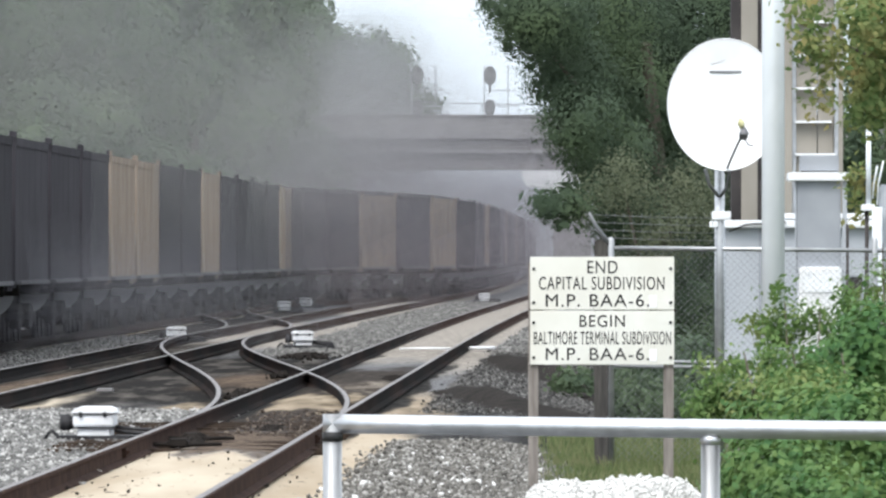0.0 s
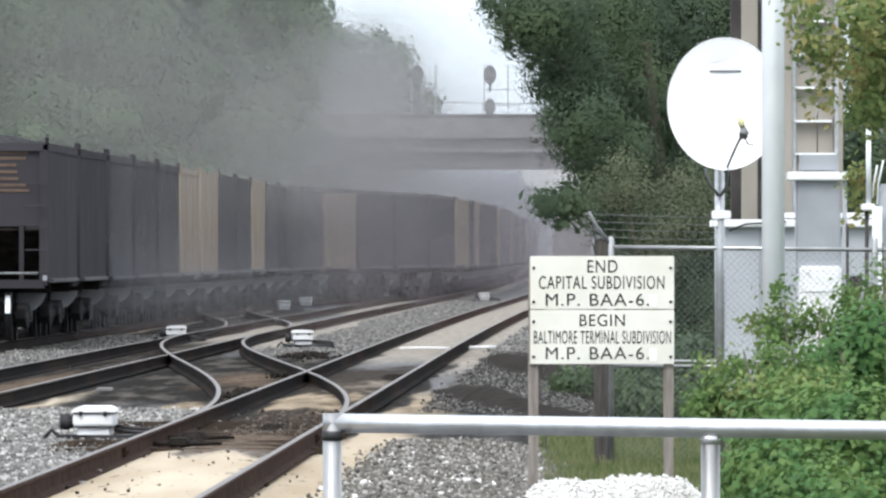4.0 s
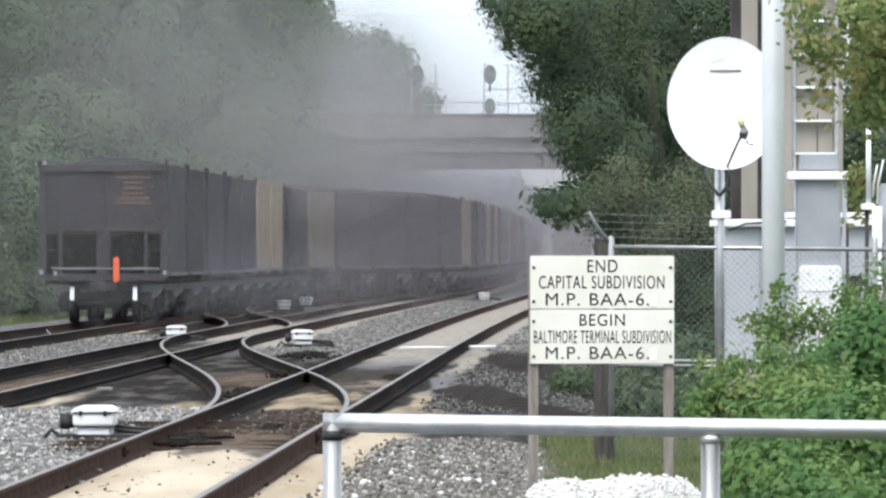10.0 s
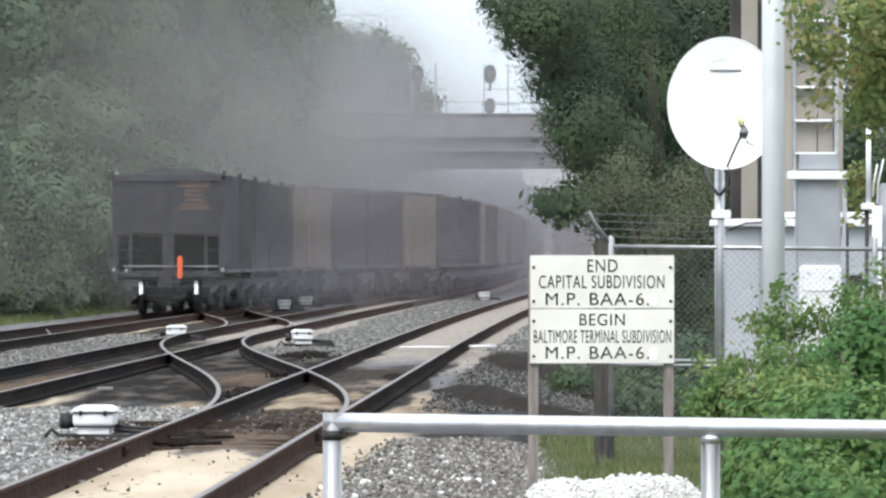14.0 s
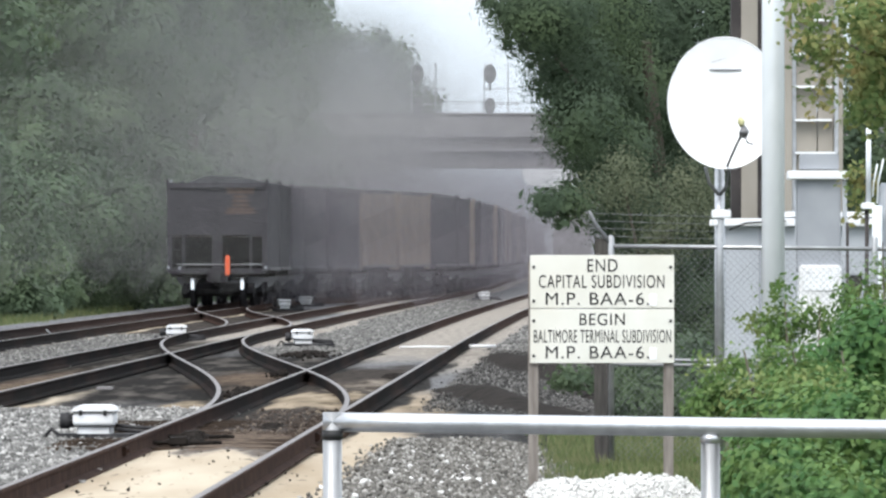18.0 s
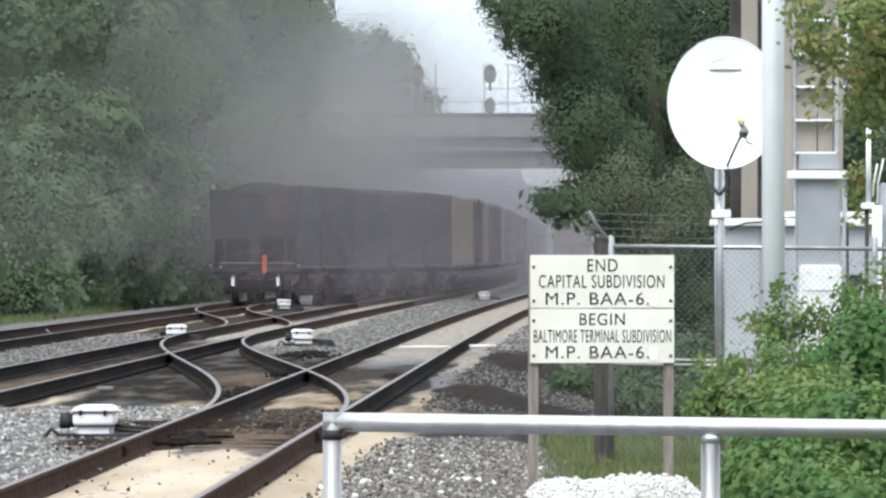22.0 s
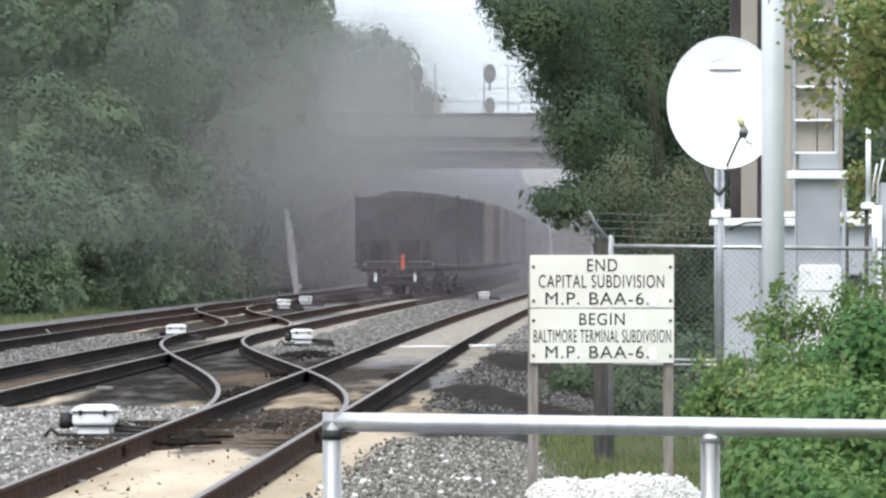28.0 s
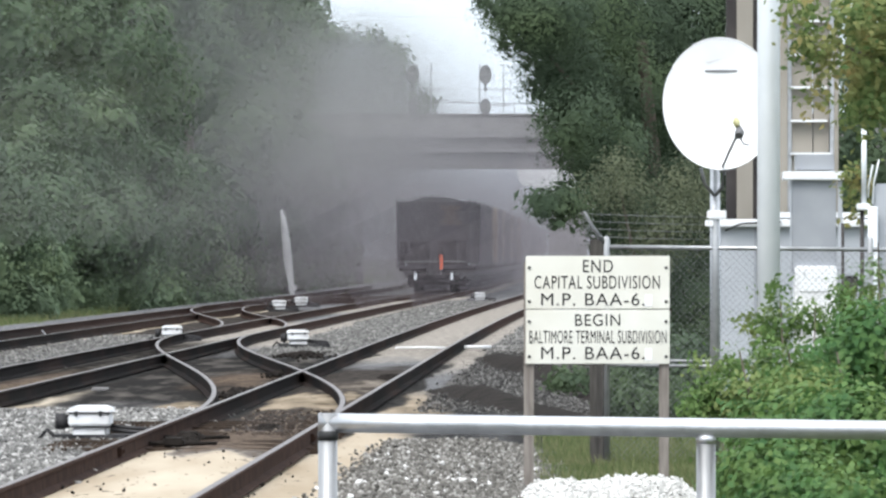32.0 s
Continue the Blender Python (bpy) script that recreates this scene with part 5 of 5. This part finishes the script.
grass("grass", "long green grass along the wood's edge", 14000, (-15.5, -10.5), (330, 470), 0.38, -0.5)


def stones(name, label, n, place, size, material):
    p = place(n)
    o = np.array(((1, 0, 0), (-1, 0, 0), (0, 1, 0), (0, -1, 0), (0, 0, 1), (0, 0, -1)), dtype=float)
    f = np.array(((0, 2, 4), (2, 1, 4), (1, 3, 4), (3, 0, 4), (2, 0, 5), (1, 2, 5), (3, 1, 5), (0, 3, 5)))
    q, _ = np.linalg.qr(rng.normal(size=(n, 3, 3)))
    s = size * rng.uniform(0.55, 1.35, size=(n, 1, 3)) * rng.uniform(0.7, 1.3, size=(n, 1, 1))
    v = np.einsum("nij,nkj->nki", q, o[None] * s) + p[:, None, :]
    faces = (f[None] + (np.arange(n) * 6)[:, None, None]).reshape(-1, 3)
    me = bpy.data.meshes.new(name)
    me.vertices.add(6 * n)
    me.vertices.foreach_set("co", v.astype(np.float32).ravel())
    me.loops.add(len(faces) * 3)
    me.loops.foreach_set("vertex_index", faces.astype(np.int32).ravel())
    me.polygons.add(len(faces))
    me.polygons.foreach_set("loop_start", np.arange(0, len(faces) * 3, 3, dtype=np.int32))
    me.update(calc_edges=True)
    me.materials.append(material)
    return tagged(new(name, me), label, "stones", kind="stuff")


def stone_mat(name, c1, c2, c3):
    m = bpy.data.materials.new(name)
    m.use_nodes = True
    n, l = m.node_tree.nodes, m.node_tree.links
    g, r = n.new("ShaderNodeNewGeometry"), n.new("ShaderNodeValToRGB")
    r.color_ramp.elements[0].color, r.color_ramp.elements[1].color = (*c1, 1), (*c3, 1)
    r.color_ramp.elements.new(0.7).color = (*c2, 1)
    l.new(g.outputs["Random Per Island"], r.inputs["Fac"])
    l.new(r.outputs["Color"], n["Principled BSDF"].inputs["Base Color"])
    n["Principled BSDF"].inputs["Roughness"].default_value = 0.9
    n["Principled BSDF"].inputs["Specular IOR Level"].default_value = 0.1
    return m


M_LOOSE = stone_mat("loose_ballast_stone", (0.095, 0.093, 0.09), (0.225, 0.22, 0.21), (0.50, 0.49, 0.47))
M_LOOSE_SOIL = stone_mat("soiled_ballast_stone", (0.085, 0.08, 0.073), (0.175, 0.165, 0.15), (0.38, 0.37, 0.345))
M_LOOSE_DARK = stone_mat("dusty_ballast_stone", (0.075, 0.073, 0.070), (0.16, 0.155, 0.147), (0.27, 0.262, 0.248))


M_LOOSE_COAL = stone_mat("coal_soiled_stone", (0.03, 0.029, 0.029), (0.085, 0.082, 0.078), (0.22, 0.215, 0.205))
M_DEBRIS = stone_mat("brown_track_debris", (0.026, 0.020, 0.017), (0.078, 0.060, 0.048), (0.17, 0.14, 0.115))


def beside(path, o0, o1, y0, y1, z):
    def place(n):
        y = rng.uniform(y0, y1, n)
        c = np.array([path(t) for t in y])
        o = rng.uniform(o0, o1, n) + rng.normal(size=n) * 0.12 * (rng.uniform(size=n) > 0.6)
        fall = np.clip(o - 2.4, 0, 1.8) * 0.194 if path is track_1 else 0.0
        return np.stack([c + o, y, np.full(n, z) - fall + rng.normal(size=n) * 0.012], axis=1)
    return place


stones("ballast_stones", "loose grey ballast stones beside the near track", 27000, beside(track_1, 1.45, 3.5, 84, 126, -0.195), 0.022, M_LOOSE_SOIL)
stones("ballast_stones", "scattered pale stones on the soiled ballast", 70, beside(track_1, 1.5, 3.2, 90, 122, -0.185), 0.026, M_WHITE_STONE)
stones("ballast_stones", "loose grey ballast stones between the tracks", 25000, beside(track_1, -3.6, -0.85, 84, 150, -0.19), 0.030, M_LOOSE)
stones("ballast_stones", "loose grey ballast stones farther between the tracks", 12000, beside(track_1, -3.0, -0.85, 230, 330, -0.20), 0.035, M_LOOSE_DARK)
stones("ballast_stones", "loose stones between the middle and far track", 7000, beside(track_2, -3.2, -0.9, 185, 285, -0.20), 0.035, M_LOOSE_DARK)
stones("ballast_stones", "dark crumbs scattered on the sandy track bed", 75, beside(track_1, -0.6, 1.0, 88, 118, -0.152), 0.016, M_GREASE_SHADE)


stones("ballast_stones", "dull dirty stones beside the black coal banks", 10000, beside(track_1, 1.35, 3.8, 148, 236, -0.195), 0.020, M_LOOSE_COAL)
stones("ballast_stones", "scattered larger pale stones on the soiled ballast", 60, beside(track_1, 1.5, 3.3, 84, 112, -0.18), 0.031, M_WHITE_STONE)


stones("ballast_stones", "grey ballast stones far off between the tracks", 8000, beside(track_1, -3.2, -0.9, 330, 480, -0.20), 0.05, M_LOOSE_DARK)
stones("ballast_stones", "grey ballast stones far off beside the main track", 6000, beside(track_1, 1.35, 3.0, 236, 400, -0.20), 0.04, M_LOOSE_DARK)
stones("track_debris", "brown crumbling debris over the ties", 1500, beside(track_1, -0.30, 0.66, 126, 146, -0.155), 0.020, M_DEBRIS)


def lump(u0, u1, v0, v1, high):
    """A low lumpy patch."""
    def place(n):
        a, r = rng.uniform(0, 6.28, n), np.abs(rng.normal(size=n)) * 0.45
        y = (v0 + v1) / 2 + np.sin(a) * r * (v1 - v0) / 2
        c = np.array([track_1(t) for t in y])
        return np.stack([c + (u0 + u1) / 2 + np.cos(a) * r * (u1 - u0) / 2, y, -0.19 + high * np.exp(-2 * r ** 2)], axis=1)
    return place


for spot in ((0.15, 0.62, 180, 190, 0.05), (-1.45, -1.1, 160, 172, 0.05), (-0.66, -0.25, 118, 128, 0.07), (-1.6, -1.15, 186, 199, 0.05), (-2.5, -1.3, 218, 236, 0.05), (-0.2, 0.3, 128, 135, 0.04)):
    stones("black_dirt", "lumps of black greasy dirt along the switch", 260, lump(*spot), 0.04, M_GREASE_SHADE)


def mound(u0, v0, u1, v1, wide, high, seed, label):
    """A long low bank of coal dirt from one point beside the track to another."""
    verts, faces, nu, nv = [], [], 14, 40
    for j in range(nv + 1):
        f = j / nv
        y = v0 + (v1 - v0) * f
        c = track_1(y) + u0 + (u1 - u0) * f
        base = -0.2 - max(0.0, u0 + (u1 - u0) * f - 2.4) * 0.194
        swell = math.sin(math.pi * f) ** 0.6 * (1 + 0.35 * noise.noise((f * 5, seed, 0.0)))
        for i in range(nu + 1):
            g = i / nu * 2 - 1
            z = base - 0.03 + high * swell * math.exp(-3.2 * g * g) + 0.02 * noise.noise((g * 5 + seed, f * 22, 1.0))
            verts.append((c + g * wide * (0.8 + 0.3 * noise.noise((f * 4, seed, 7.0))), y, z))
    for j in range(nv):
        for i in range(nu):
            a = j * (nu + 1) + i
            faces.append((a, a + 1, a + nu + 2, a + nu + 1))
    tagged(new("coal_dirt", raw_mesh("coal_dirt", verts, faces, M_GREASE_SHADE, True)), label, "coal dirt", kind="stuff")


mound(1.45, 224, 3.5, 172, 0.8, 0.27, 1.3, "long bank of black coal dirt beside the track")
mound(1.4, 174, 2.7, 148, 0.75, 0.19, 4.1, "low bank of black coal dirt near the sign")


def heap(n):
    u, v = rng.uniform(-1, 1, n), rng.uniform(-1, 1, n)
    z = -0.5 + 0.32 * np.clip(1.1 - u ** 4 * 0.7 - v ** 2 + 0.15 * np.sin(u * 5), 0.05, 1) + rng.normal(size=n) * 0.02
    return np.stack([1.42 + u * 0.78, 101.5 + v * 3.0, z], axis=1)


stones("white_stone_heap", "heap of white limestone by the sign posts", 24000, heap, 0.016, M_WHITE_STONE)


# ---- airborne dust: clouds of hair-fine streaks, sized and slanted for the camera's view ----
dust = []
HANG, TRAIL = "thin grey coal dust and veiling haze over the tracks", "grey coal dust trailing behind the train"


def dust_cloud(seed, depth, sigma, pitch, slant, rows, label, material=None, wisp=0.35):
    """A sheet of streaks facing the camera that reads as a cloud thickest in its middle. depth: how much it dims there;
    sigma: its spread; slant: the way of its streaks; rows: seconds, x, y, z of its middle.
    """
    rng = np.random.default_rng(seed)
    cs, sn = math.cos(radians(slant)), math.sin(radians(slant))
    across = 2.6 * math.hypot(sn * sigma[0], cs * sigma[2])
    along = 2.6 * math.hypot(cs * sigma[0], sn * sigma[2])
    v = np.arange(-across, across, pitch)
    v = v + rng.uniform(-0.4, 0.4, len(v)) * pitch
    u = np.linspace(-along, along, int(along * 2 / 0.7))
    U, V = np.meshgrid(u, v)
    X, Z = U * cs - V * sn, U * sn + V * cs
    tau = depth * np.clip(np.exp(-0.5 * ((X / sigma[0]) ** 2 + (Z / sigma[2]) ** 2)) - 0.034, 0, 1)
    tau *= Z > 0.02 - min(r[3] for r in rows)
    waves = sum(np.sin(X * rng.normal() * 1.5 / sigma[0] + Z * rng.normal() * 2.0 / sigma[2] + rng.uniform(0, 6.28)) for _ in range(6)) / 2.4
    w = 0.5 * pitch * (1 - np.exp(-tau * np.clip(1 + wisp * waves, 0.2, 2)))
    Y = sigma[1] * np.sin(X / sigma[0] * 0.9 + 1.3) * np.cos(Z / sigma[2] * 0.8)
    lo, hi = np.stack([X + w * sn, Y, Z - w * cs], axis=2), np.stack([X - w * sn, Y, Z + w * cs], axis=2)
    q = np.stack([lo[:, :-1], lo[:, 1:], hi[:, 1:], hi[:, :-1]], axis=2).reshape(-1, 4, 3)
    q = q[(w[:, :-1] + w[:, 1:]).ravel() > 0.02 * pitch]
    ob = tagged(new("dust_cloud", quads_mesh("dust_cloud", q, material or M_DUST)), label, "dust cloud", "dust clouds", "stuff")
    dust.append((ob, rows))


dust_cloud(1, 0.45, (6.0, 6, 3.2), 0.013, 8, [(0, -2.5, 520, 4.2), (32, -0.5, 545, 4.0)], HANG)
dust_cloud(2, 0.60, (6.5, 6, 3.4), 0.015, 31, [(0, -1.5, 600, 4.2), (32, 0.0, 610, 4.0)], HANG)
dust_cloud(3, 0.85, (4.2, 6, 3.4), 0.017, -17, [(0, -3.6, 690, 4.0), (32, -2.8, 700, 3.8)], HANG)
dust_cloud(4, 3.0, (10, 5, 2.8), 0.03, 55, [(0, 7.0, 815, 3.0), (32, 7.5, 820, 3.0)], "thick grey dust drifting beyond the bridge", M_DUST_SHADE)
dust_cloud(5, 0.37, (4.0, 6, 3.3), 0.009, 80, [(0, -9.0, 290, 7.4), (10, -7.8, 345, 7.8), (20, -6.0, 440, 7.0), (32, -4.0, 560, 5.4)], TRAIL, M_TRAIL)
dust_cloud(6, 0.58, (4.5, 6, 3.4), 0.011, -40, [(0, -6.4, 360, 7.2), (10, -5.4, 405, 7.0), (20, -5.2, 450, 8.0), (32, -6.4, 490, 9.4)], TRAIL, M_TRAIL)
# Veil put in for the general haze that lifts the dark tones.
dust_cloud(7, 0.165, (7.0, 5, 5.0), 0.009, 48, [(0, -10.5, 255, 2.0), (12, -10.0, 285, 2.4), (20, -9.6, 305, 3.2), (32, -10.5, 335, 4.0)], HANG, M_TRAIL)
# Kept beside the train to veil the farther cars' gear in the camera's view.
dust_cloud(9, 0.36, (2.6, 4, 0.7), 0.009, 22, [(0, -6.5, 230, 0.8), (10, -5.85, 325, 0.8), (20, -4.2, 425, 0.8), (32, 1.1, 545, 0.8)], TRAIL, M_DUST_SHADE)
# Put in to fade the far trees; its lit tone is in the colour.
dust_cloud(10, 1.6, (2.4, 3, 3.5), 0.02, 35, [(0, -5.2, 846, 11.6), (32, -5.1, 848, 11.6)], "thin haze before the trees beyond the bridge", M_HAZE_LIT)
dust_cloud(11, 0.58, (3.0, 3, 2.7), 0.013, 12, [(0, -4.4, 525, 7.2), (32, -4.3, 530, 7.0)], "thin haze before the bridge", M_TRAIL)
dust_cloud(8, 0.90, (4.2, 5, 1.5), 0.011, -65, [(0, -2.6, 400, 2.3), (32, -2.4, 410, 2.3)], "coal dust low along the train, its shade put into the colour", M_DUST_DEEP)


# ---- what moves: the train and the dust ----
TAIL, SPEED = 199.2 + 6.42, 10.3
along = [i * CAR for i in range(len(cars))]


def motions():
    for i, car in enumerate(cars):
        rows = []
        for k in range(0, 33):
            y = TAIL + along[i] + SPEED * k - 4.5 * smooth((k - 13) / 14)
            turn = -math.degrees(math.atan2(crossover_c(y + 5) - crossover_c(y - 5), 10.0))
            rows.append((float(k), pose(0.5 * (crossover_c(y + 5) + crossover_c(y - 5)), y, 0, 0, 0, turn)))
        walk(car, rows)
    for ob, rows in dust:
        walk(ob, [(t, pose(x, y, z)) for t, x, y, z in rows])


motions()
